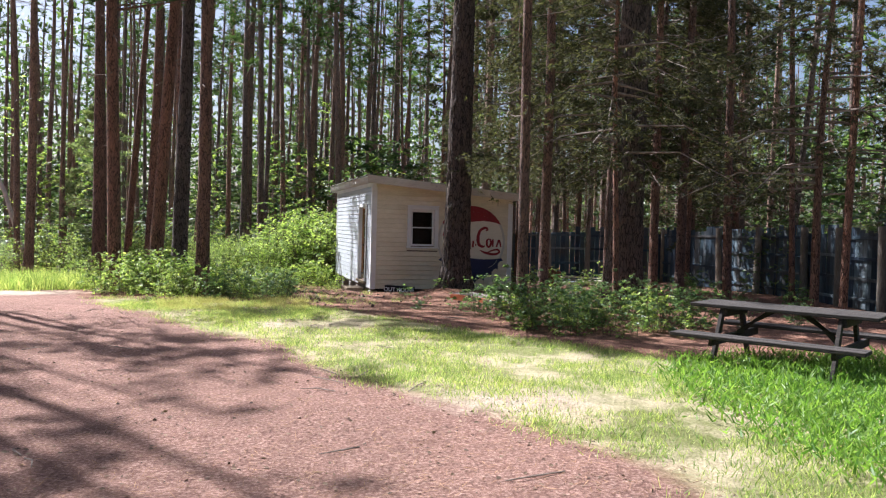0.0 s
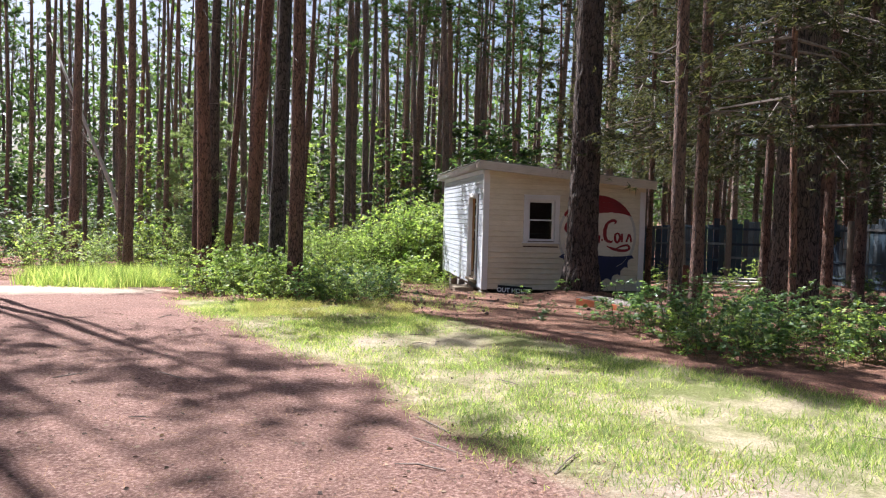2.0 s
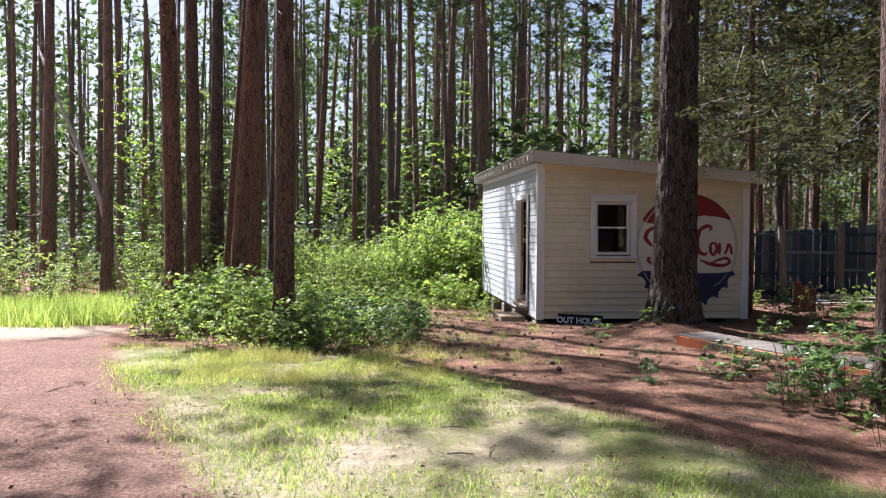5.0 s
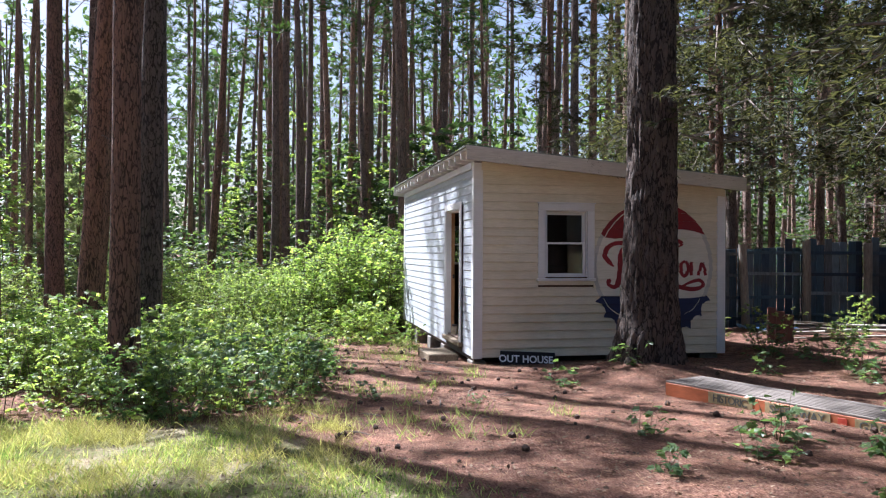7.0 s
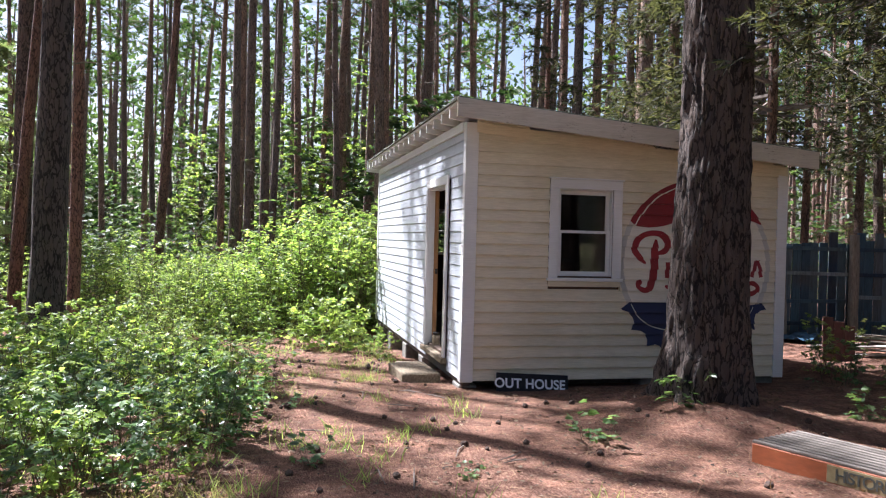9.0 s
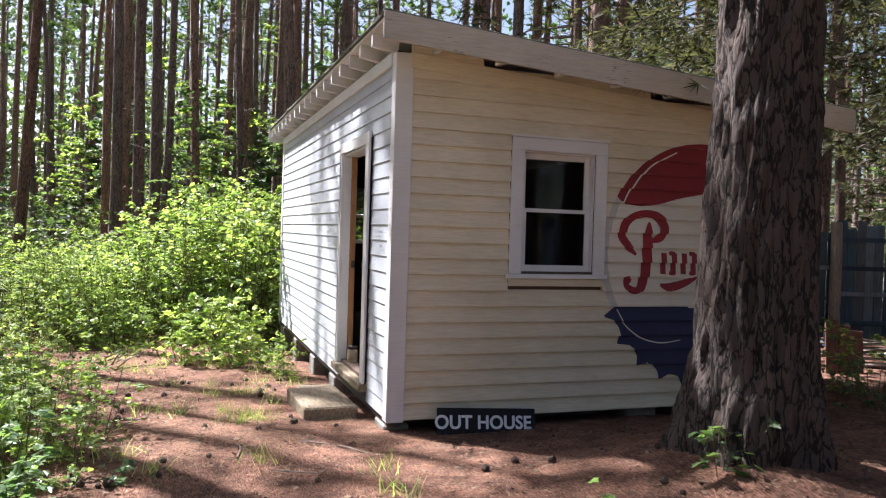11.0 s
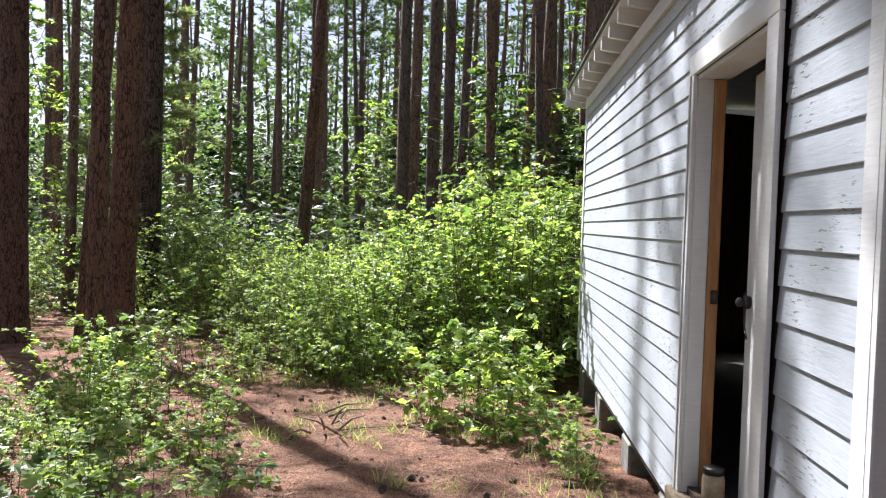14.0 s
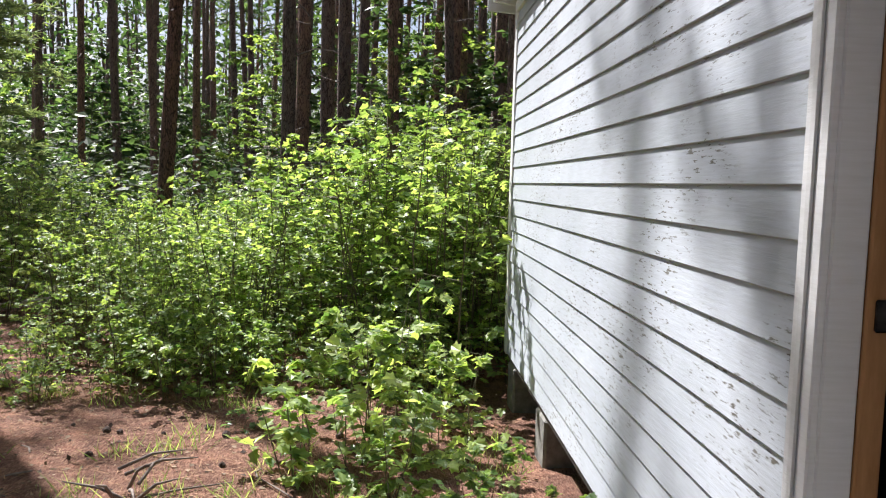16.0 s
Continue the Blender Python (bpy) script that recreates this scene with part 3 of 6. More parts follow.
    # roof
    roof = part("roof", prism_bm([(ROOF_X0, roof_top(ROOF_X0) - 0.022), (ROOF_X1, roof_top(ROOF_X1) - 0.022), (ROOF_X1, roof_top(ROOF_X1)), (ROOF_X0, roof_top(ROOF_X0))], "y", ROOF_Y0, ROOF_Y1, 0.004), "roofing", shed, "mossy grey roofing over boards")
    part("sheathing", prism_bm([(ROOF_X0 + 0.02, roof_top(ROOF_X0 + 0.02) - 0.045), (ROOF_X1 - 0.02, roof_top(ROOF_X1 - 0.02) - 0.045), (ROOF_X1 - 0.02, roof_top(ROOF_X1 - 0.02) - 0.024), (ROOF_X0 + 0.02, roof_top(ROOF_X0 + 0.02) - 0.024)], "y", ROOF_Y0 + 0.03, ROOF_Y1 - 0.02, 0), "trim", roof, "white roof boards")
    rng = random.Random(4)
    for i in range(34):
        y = ROOF_Y0 + 0.1 + i * 0.211
        w = 0.08 + rng.random() * 0.12
        bm = bmesh.new()
        bmesh.ops.create_icosphere(bm, subdivisions=2, radius=1.0)
        for v in bm.verts:
            n = 1 + 0.5 * noise.noise(v.co * 2.3 + Vector((i, 0, 0)))
            v.co = Vector((v.co.x * 0.03 * n, v.co.y * w * n, max(-0.2, v.co.z) * 0.018 * n))
        part("moss_clump", bm, "roofing", roof, m=pose(ROOF_X0 + 0.02 + rng.random() * 0.03, y, roof_top(ROOF_X0 + 0.03)))
    tail = None
    n_tail = 18
    for i in range(n_tail):
        y = ROOF_Y0 + 0.10 + i * (ROOF_Y1 - ROOF_Y0 - 0.2) / (n_tail - 1)
        if tail is None:
            x1 = SX0 + 0.03
            bm = prism_bm([(ROOF_X0 + 0.025, roof_top(ROOF_X0 + 0.025) - 0.15), (x1, roof_top(x1) - 0.165), (x1, roof_top(x1) - 0.046), (ROOF_X0 + 0.025, roof_top(ROOF_X0 + 0.025) - 0.046)], "y", -0.022, 0.022, 0.003)
            tail = part("rafter_tail", bm, "trim", roof, "white-painted rafter end", m=pose(0, y, 0)).data
        else:
            child("rafter_tail", tail, roof, "white-painted rafter end", m=pose(0, y, 0))
    fa, fb = ROOF_X0 - 0.012, ROOF_X1 + 0.012
    part("rake_board", prism_bm([(fa, roof_top(fa) - 0.205), (fb, roof_top(fb) - 0.205), (fb, roof_top(fb) - 0.012), (fa, roof_top(fa) - 0.012)], "y", ROOF_Y0 - 0.005, ROOF_Y0 + 0.025), "rake", roof, "weathered pale sloping fascia board")
    part("rake_board", prism_bm([(fa, roof_top(fa) - 0.205), (fb, roof_top(fb) - 0.205), (fb, roof_top(fb) - 0.012), (fa, roof_top(fa) - 0.012)], "y", ROOF_Y1 - 0.025, ROOF_Y1 + 0.005), "trim", roof)
    for i in range(8):
        x = 4.05 + i * 0.5
        box("lookout", (x - 0.022, ROOF_Y0 + 0.026, roof_top(x) - 0.15), (x + 0.022, SY0 - 0.032, roof_top(x) - 0.047), "trim", roof)

    # window in the front wall
    def sash_window(x0, x1, z0, z1, y, s, name):
        win = thing(name, (0, 0, 0), "white double-hung window with dark panes")
        win.parent = shed
        yo = y - s * 0.026
        for n, lo, hi in (("casing", (x0 - cas_w, z0 - 0.02), (x0, z1)), ("casing", (x1, z0 - 0.02), (x1 + cas_w, z1)), ("head_casing", (x0 - cas_w, z1), (x1 + cas_w, z1 + 0.10))):
            ya, yb = sorted((yo, yo - s * 0.018))
            box(n, (lo[0], ya, lo[1]), (hi[0], yb, hi[1]), "trim", win, m=None)
        ya, yb = sorted((yo + s * 0.01, yo - s * 0.034))
        box("drip_cap", (x0 - cas_w - 0.012, ya, z1 + 0.10), (x1 + cas_w + 0.012, yb, z1 + 0.118), "trim", win)
        ya, yb = sorted((y + s * 0.07, yo - s * 0.035))
        box("sill", (x0 - cas_w - 0.02, ya, z0 - 0.055), (x1 + cas_w + 0.02, yb, z0 - 0.02), "trim", win, "weathered white sill")
        ya, yb = sorted((yo, yo - s * 0.012))
        box("apron", (x0 - cas_w, ya, z0 - 0.115), (x1 + cas_w, yb, z0 - 0.056), "bounce_tint", win)
        zm = (z0 + z1) / 2 + 0.01
        for n, lo, hi, d in (("upper_sash", zm - 0.015, z1 - 0.012, 0.045), ("lower_sash", z0 - 0.01, zm + 0.015, 0.012)):
            bm = bmesh.new()
            st = 0.042
            bot = 0.06 if n == "lower_sash" else 0.03
            top = 0.03 if n == "lower_sash" else 0.045
            ya, yb = sorted((y + s * d, y + s * (d + 0.03)))
            for a, b in (((x0 + 0.012, lo), (x0 + 0.012 + st, hi)), ((x1 - 0.012 - st, lo), (x1 - 0.012, hi)), ((x0 + 0.012 + st, lo), (x1 - 0.012 - st, lo + bot)), ((x0 + 0.012 + st, hi - top), (x1 - 0.012 - st, hi))):
                box_bm((a[0], ya, a[1]), (b[0], yb, b[1]), 0.003, bm)
            sash = part(n, bm, "trim", win)
            g = box_bm((x0 + 0.012 + st, (ya + yb) / 2 - 0.002, lo + bot), (x1 - 0.012 - st, (ya + yb) / 2 + 0.002, hi - top), 0)
            pane = part("pane", g, "glass", sash, "dusty dark glass pane")
            pane.visible_shadow = False
        bm = bmesh.new()
        for a, b in (((x0, z0), (x0 + 0.012, z1)), ((x1 - 0.012, z0), (x1, z1)), ((x0 + 0.012, z1 - 0.012), (x1 - 0.012, z1))):
            ya, yb = sorted((y - s * 0.02, y + s * 0.1))
            box_bm((a[0], ya, a[1]), (b[0], yb, b[1]), 0, bm)
        part("window_frame", bm, "trim", win)

    sash_window(WIN_X0, WIN_X1, WIN_Z0, WIN_Z1, SY0, 1, "window")
    sash_window(BWIN_X0, BWIN_X1, BWIN_Z0, BWIN_Z1, SY1, -1, "window")

    # doorway
    door = thing("door_frame", (0, 0, 0), "white-cased doorway with bare orange wood stops")
    door.parent = shed
    xo = SX0 - 0.027
    box("casing", (xo - 0.02, DOOR_Y0 - cas_w, -0.06), (xo, DOOR_Y0 + 0.01, DOOR_Z1 + 0.0), "trim", door)
    box("casing", (xo - 0.02, DOOR_Y1 - 0.008, 0.0), (xo, DOOR_Y1 + 0.085, DOOR_Z1 + 0.0), "trim", door)
    box("casing_strip", (xo - 0.027, DOOR_Y1 + 0.03, 0.0), (xo - 0.02, DOOR_Y1 + 0.055, DOOR_Z1), "trim", door)
    box("head_casing", (xo - 0.02, DOOR_Y0 - cas_w, DOOR_Z1 + 0.001), (xo, DOOR_Y1 + 0.085, DOOR_Z1 + 0.10), "trim", door)
    box("side_jamb", (xo, DOOR_Y1 - 0.008, 0.0), (SX0 + 0.05, DOOR_Y1, DOOR_Z1), "trim", door)
    box("side_jamb", (xo, DOOR_Y0, 0.0), (SX0 + 0.12, DOOR_Y0 + 0.022, DOOR_Z1), "trim", door)
    box("head_jamb", (xo, DOOR_Y0 + 0.023, DOOR_Z1 - 0.022), (SX0 + 0.12, DOOR_Y1 - 0.015, DOOR_Z1), "trim", door)
    stop = box("stop_board", (SX0 + 0.051, DOOR_Y1 - 0.014, 0.0), (SX0 + 0.105, DOOR_Y1, DOOR_Z1 - 0.023), "fir", door, "bare orange fir board")
    box("strike_plate", (SX0 + 0.068, DOOR_Y1 - 0.018, 0.90), (SX0 + 0.1, DOOR_Y1 - 0.0145, 0.965), "metal", stop, "small metal strike plate")
    box("threshold", (SX0 - 0.08, DOOR_Y0 - cas_w - 0.01, -0.065), (SX0 + 0.13, DOOR_Y1 + cas_w, 0.0), "step", door, "worn paint-flaked wooden threshold", 0.008)
    leaf = box("door_leaf", (0, 0, 0), (0.035, 0.755, 1.90), "trim", shed, "white door standing slightly ajar", 0.005, m=pose(SX0 + 0.135, DOOR_Y0 + 0.03, 0.035, 0, 0, -3))
    bm = bmesh.new()
    bmesh.ops.create_uvsphere(bm, u_segments=16, v_segments=10, radius=0.022)
    for v in bm.verts:
        v.co.x *= 0.8
    part("door_knob", bm, "knob", leaf, "dark metal knob", True, m=pose(-0.045, 0.69, 0.9))
    bm = bmesh.new()
    bmesh.ops.create_cone(bm, cap_ends=True, segments=20, radius1=0.032, radius2=0.026, depth=0.025)
    part("knob_rose", bm, "knob", leaf, smooth=False, m=pose(-0.012, 0.69, 0.9, 0, 90, 0))
    v, f = tube([(-0.014, 0.70, 0.95), (-0.02, 0.71, 0.93), (-0.02, 0.695, 0.8), (-0.014, 0.675, 0.74), (-0.02, 0.685, 0.78)], [0.004] * 5, 6)
    child("hasp_wire", mesh("hasp_wire", v, f, "metal", True), leaf, "bent wire hasp")
    # piers under the sill beam
    box("sill_beam", (SX0 + 0.01, SY0 + 0.02, -0.2), (SX0 + 0.1, SY1 - 0.02, -0.121), "dark_wood", shed)
    for y in (19.75, 21.7, 22.9, 24.3, 25.55):
        g = ground_z(3.85, y)
        box("pier", (SX0 - 0.0, y - 0.15, g - 0.06), (SX0 + 0.2, y + 0.15, -0.201), "pier", shed, "rough concrete pier", 0.015)
    for x in (4.6, 6.0, 7.4):
        box("pier", (x - 0.15, SY0 + 0.06, ground_z(x, 19.6) - 0.08), (x + 0.15, SY0 + 0.3, -0.121), "pier", shed, "rough concrete pier", 0.015)
    box("skirt_board", (SX0 + 0.2, SY0 + 0.32, -0.5), (SX1, SY0 + 0.35, -0.121), "dark_wood", shed)
    return shed, front


shed, front_wall = build_shed()


# ---- painted emblem on the front boards ----
def strip_mesh(name, intervals, z0, z1, mat, parent, lift, step=0.0121, label=""):
    """Paint on lap boards: thin slices of a shape, each lying on the board face behind it."""
    verts, faces = [], []
    zs = sorted(set([z0, z1] + [SID0 + k * COURSE + d for k in range(26) for d in (0.0001, COURSE - 0.0001)] + list(np.arange(z0, z1, step))))
    zs = [z for z in zs if z0 <= z <= z1]
    for a, b in zip(zs, zs[1:]):
        if b - a < 0.00005:
            continue
        ia, ib = intervals(a + 1e-5), intervals(b - 1e-5)
        if len(ia) != len(ib):
            im = intervals((a + b) / 2)
            ia = ib = im
        for (p, q), (r, s) in zip(ia, ib):
            o = len(verts)
            ya, yb = SY0 - lap_depth(a + 1e-5) - lift, SY0 - lap_depth(b - 1e-5) - lift
            verts += [(p, ya, a), (q, ya, a), (s, yb, b), (r, yb, b)]
            faces.append((o, o + 1, o + 2, o + 3))
    me = mesh(name, verts, faces, mat)
    bm = bmesh.new()
    bm.from_mesh(me)
    bmesh.ops.remove_doubles(bm, verts=bm.verts, dist=0.00009)
    bm.to_mesh(me)
    bm.free()
    return child(name, me, parent, label)


def poly_intervals(poly):
    n = len(poly)

    def f(z):
        xs = []
        for i in range(n):
            (x0, a), (x1, b) = poly[i], poly[(i + 1) % n]
            if (a <= z < b) or (b <= z < a):
                xs.append(x0 + (x1 - x0) * (z - a) / (b - a))
        xs.sort()
        return list(zip(xs[::2], xs[1::2]))
    return f


def curve(points, n=10):
    """A smooth line through points."""
    p = [points[0]] + list(points) + [points[-1]]
    out = []
    for i in range(1, len(p) - 2):
        for k in range(n):
            t = k / n
            out.append(tuple(0.5 * (2 * p[i][c] + (p[i + 1][c] - p[i - 1][c]) * t + (2 * p[i - 1][c] - 5 * p[i][c] + 4 * p[i + 1][c] - p[i + 2][c]) * t * t + (3 * p[i][c] - p[i - 1][c] - 3 * p[i + 1][c] + p[i + 2][c]) * t ** 3) for c in range(len(p[0]))))
    return out + [tuple(points[-1])]


def emblem():
    cx, cz, rad = 6.46, 1.13, 0.945

    def disc(z, r=rad):
        d = r * r - (z - cz) ** 2
        return [(cx - math.sqrt(d), cx + math.sqrt(d))] if d > 0 else []

    strip_mesh("painted_rim", disc, cz - rad, cz + rad, "emblem_grey", front_wall, 0.0015, label="thin grey painted ring")
    strip_mesh("painted_disc", lambda z: disc(z, rad - 0.06), cz - rad + 0.06, cz + rad - 0.06, "emblem_white", front_wall, 0.003, label="round white painted field")
    # red cap with a wavy lower edge
    cap = [(cx + rad * math.cos(a), cz + rad * math.sin(a)) for a in np.linspace(radians(31), radians(146), 40)]
    low = curve([(5.64, 1.60), (5.72, 1.545), (5.95, 1.535), (6.3, 1.62), (6.7, 1.68), (7.05, 1.66), (7.27, 1.60)])
    cap = cap + low
    strip_mesh("painted_cap", poly_intervals(cap), min(p[1] for p in cap), cz + rad, "emblem_red", front_wall, 0.0045, label="faded red painted cap shape")
    # blue lower part with a toothed edge
    edge = []
    teeth = 9
    for i in range(teeth + 1):
        a = radians(207) + radians(126) * i / teeth
        edge.append((cx + (rad + 0.08) * math.cos(a), cz + (rad + 0.17) * math.sin(a)))
        if i < teeth:
            for d, r in ((0.3, 1.0), (0.6, 0.985), (0.85, 1.01)):
                b = a + radians(126) / teeth * d
                edge.append((cx + rad * r * math.cos(b), cz + rad * (r + 0.10) * math.sin(b)))
    top = curve([(7.32, 0.70), (7.1, 0.67), (6.75, 0.66), (6.3, 0.70), (5.95, 0.695), (5.66, 0.70)])
    low = edge + top
    strip_mesh("painted_base", poly_intervals(low), min(p[1] for p in low), max(p[1] for p in low), "emblem_blue", front_wall, 0.0045, label="dark blue painted scalloped shape")

    def stroke(points, name="painted_stroke", mat="emblem_red", lift=0.006):
        c = curve(points)
        left, right = [], []
        for i, (x, z, w) in enumerate(c):
            w *= 1.18 if w > 0.016 else 1.0
            a, b = c[max(i - 1, 0)], c[min(i + 1, len(c) - 1)]
            d = Vector((b[0] - a[0], b[1] - a[1])).normalized()
            left.append((x - d.y * w / 2, z + d.x * w / 2))
            right.append((x + d.y * w / 2, z - d.x * w / 2))
        # short lengths, so that a curl may cross its own height many times
        for k in range(len(c) - 1):
            q = [left[k], left[k + 1], right[k + 1], right[k]]
            yield q

    def strokes(lines, name, mat, lift, label):
        for line in lines:
            verts, faces = [], []
            for q in stroke(line):
                f = poly_intervals(q)
                z0, z1 = min(p[1] for p in q), max(p[1] for p in q)
                zs = sorted([z0, z1] + [p[1] for p in q] + [SID0 + k * COURSE + d for k in range(26) for d in (-0.0002, 0.0002) if z0 < SID0 + k * COURSE + d < z1])
                for a, b in zip(zs, zs[1:]):
                    if b - a < 0.0003:
                        continue
                    ia, ib = f(a + 1e-5), f(b - 1e-5)
                    if not ia or not ib:
                        continue
                    o = len(verts)
                    ya, yb = SY0 - lap_depth(a + 1e-5) - lift, SY0 - lap_depth(b - 1e-5) - lift
                    verts += [(ia[0][0], ya, a), (ia[0][1], ya, a), (ib[0][1], yb, b), (ib[0][0], yb, b)]
                    faces.append((o, o + 1, o + 2, o + 3))
            child(name, mesh(name, verts, faces, mat), front_wall, label)

    red = [
        [(5.84, 1.13, 0.02), (5.76, 1.20, 0.055), (5.70, 1.29, 0.065), (5.745, 1.40, 0.06), (5.87, 1.465, 0.05), (6.02, 1.455, 0.06), (6.10, 1.37, 0.075), (6.07, 1.28, 0.06), (5.98, 1.245, 0.03)],
        [(5.96, 1.40, 0.02), (5.945, 1.28, 0.075), (5.94, 1.05, 0.08), (5.90, 0.88, 0.07), (5.84, 0.835, 0.05), (5.76, 0.87, 0.045), (5.765, 0.925, 0.05), (5.80, 0.91, 0.03)],
        [(6.08, 0.885, 0.02), (6.17, 0.865, 0.06), (6.32, 0.90, 0.05), (6.45, 0.95, 0.02)],
        [(6.86, 1.42, 0.02), (6.9, 1.47, 0.05), (6.83, 1.50, 0.055), (6.70, 1.43, 0.06), (6.64, 1.25, 0.075), (6.67, 1.06, 0.07), (6.78, 1.0, 0.05), (6.84, 1.03, 0.02)],
        [(6.70, 0.90, 0.02), (6.85, 0.84, 0.05), (7.05, 0.80, 0.055), (7.2, 0.82, 0.05), (7.25, 0.88, 0.045), (7.18, 0.93, 0.045), (7.05, 0.90, 0.035), (6.9, 0.84, 0.02)],
    ]
    for x in (6.10, 6.2, 6.3, 6.4, 6.5):
        red.append([(x, 0.975, 0.045), (x + 0.005, 1.05, 0.045), (x + 0.01, 1.15, 0.045)])
    for x in (6.16, 6.36):
        red.append([(x, 1.145, 0.025), (x + 0.03, 1.148, 0.03), (x + 0.06, 1.145, 0.025)])
        red.append([(x, 0.985, 0.025), (x + 0.03, 0.982, 0.03), (x + 0.06, 0.985, 0.025)])
    red.append([(6.565, 1.04, 0.04), (6.58, 1.04, 0.04), (6.6, 1.04, 0.04)])
    red.append([(6.96, 1.21, 0.03), (6.90, 1.17, 0.045), (6.895, 1.06, 0.05), (6.94, 0.99, 0.04), (7.0, 1.05, 0.05), (7.005, 1.15, 0.045), (6.96, 1.21, 0.03)])
    red += [[(7.06, 1.20, 0.045), (7.06, 1.1, 0.045), (7.06, 1.0, 0.045)], [(7.17, 1.0, 0.04), (7.2, 1.1, 0.04), (7.23, 1.19, 0.04)], [(7.24, 1.19, 0.04), (7.27, 1.1, 0.04), (7.29, 1.0, 0.04)]]
    strokes(red, "painted_scroll", "emblem_red", 0.006, "red painted scroll")
    pale = [[(5.69, 1.545, 0.012), (5.78, 1.68, 0.014), (5.95, 1.86, 0.014), (6.2, 1.99, 0.01)], [(5.68, 0.68, 0.008), (5.76, 0.55, 0.01), (5.9, 0.45, 0.012), (6.1, 0.40, 0.01), (6.3, 0.42, 0.006)], [(7.2, 0.66, 0.006), (7.1, 0.52, 0.008), (6.95, 0.43, 0.006)]]
    strokes(pale, "painted_highlight", "emblem_white", 0.0075, "thin pale painted lines")


emblem()


# ---- writing ----
def lettering(text, size, mat, parent, m, name="lettering", bold=0.0, spacing=1.0, label=""):
    cu = bpy.data.curves.new(name, "FONT")
    cu.body, cu.size, cu.extrude, cu.offset, cu.space_character = text, size, 0.0015, bold, spacing
    cu.align_x, cu.align_y = "CENTER", "CENTER"
    tmp = new("tmp_text", cu)
    bpy.context.view_layer.update()
    me = bpy.data.meshes.new_from_object(tmp.evaluated_get(bpy.context.evaluated_depsgraph_get()))
    bpy.data.objects.remove(tmp)
    me.materials.clear()
    me.materials.append(M[mat])
    return child(name, me, parent, label, m)


sign = thing("name_sign", (4.51, 19.36, -0.125), "black wooden sign lettered OUTHOUSE in white, leaning at the wall", "sign")
sign.matrix_basis = pose(4.52, 19.37, -0.165, -14, 3.2, 0)
box("sign_board", (-0.40, 0, -0.11), (0.40, 0.022, 0.11), "black_board", sign)
lettering("OUT HOUSE", 0.138, "letter_white", sign, pose(-0.03, -0.003, 0.0, 90, 0, 0), bold=0.0035, spacing=1.02, label="white hand-painted letters")

# ---- long low bench of slats with lettered edge ----
bench = thing("slatted_platform", (4.95, 16.25, 0.0), "low orange-edged platform with pale slats, lettered along its edge", "bench", turn=-68.8)
BL, BW, BT = 2.75, 0.56, 0.03
gz = -0.105
box("edge_board", (0, 0, gz), (BL, 0.03, BT), "orange", bench, "faded orange board", 0.006)
box("edge_board", (0, BW - 0.03, gz), (BL, BW, BT), "orange", bench, "faded orange board", 0.006)
box("end_board", (0, 0.031, gz), (0.03, BW - 0.031, BT), "orange", bench, "", 0.006)
box("end_board", (BL - 0.03, 0.031, gz), (BL, BW - 0.031, BT), "orange", bench, "", 0.006)
# dark board added below so the gaps between the slats look shaded
box("under_board", (0.031, 0.031, BT - 0.07), (BL - 0.031, BW - 0.031, BT - 0.05), "dark_wood", bench)
slat = None
for i in range(9):
    y = 0.004 + i * (BW - 0.05) / 8
    if slat is None:
        slat = box("slat", (0, 0, 0), (BL, 0.032, 0.02), "slat", bench, m=pose(0, y, BT + 0.001)).data
    else:
        child("slat", slat, bench, m=pose(0, y, BT + 0.001))
for text, a, b in (("HISTORIC", 0.52, 1.0), ("SPEEDWAY", 1.12, 1.72), ("GROUP", 1.92, 2.38)):
    pl = box("plate", (a, -0.006, -0.085), (b, -0.001, 0.02), "plate", bench, "yellowed name plate", 0.002)
    lettering(text, 0.1, "plate_text", pl, pose((a + b) / 2, -0.008, -0.033, 90, 0, 0), bold=0.001, spacing=(b - a) / (0.074 * len(text)), label="dark worn letters")
box("red_square", (1.78, -0.006, -0.075), (1.86, -0.001, 0.005), "sign_red", bench, "small red painted square", 0.002)


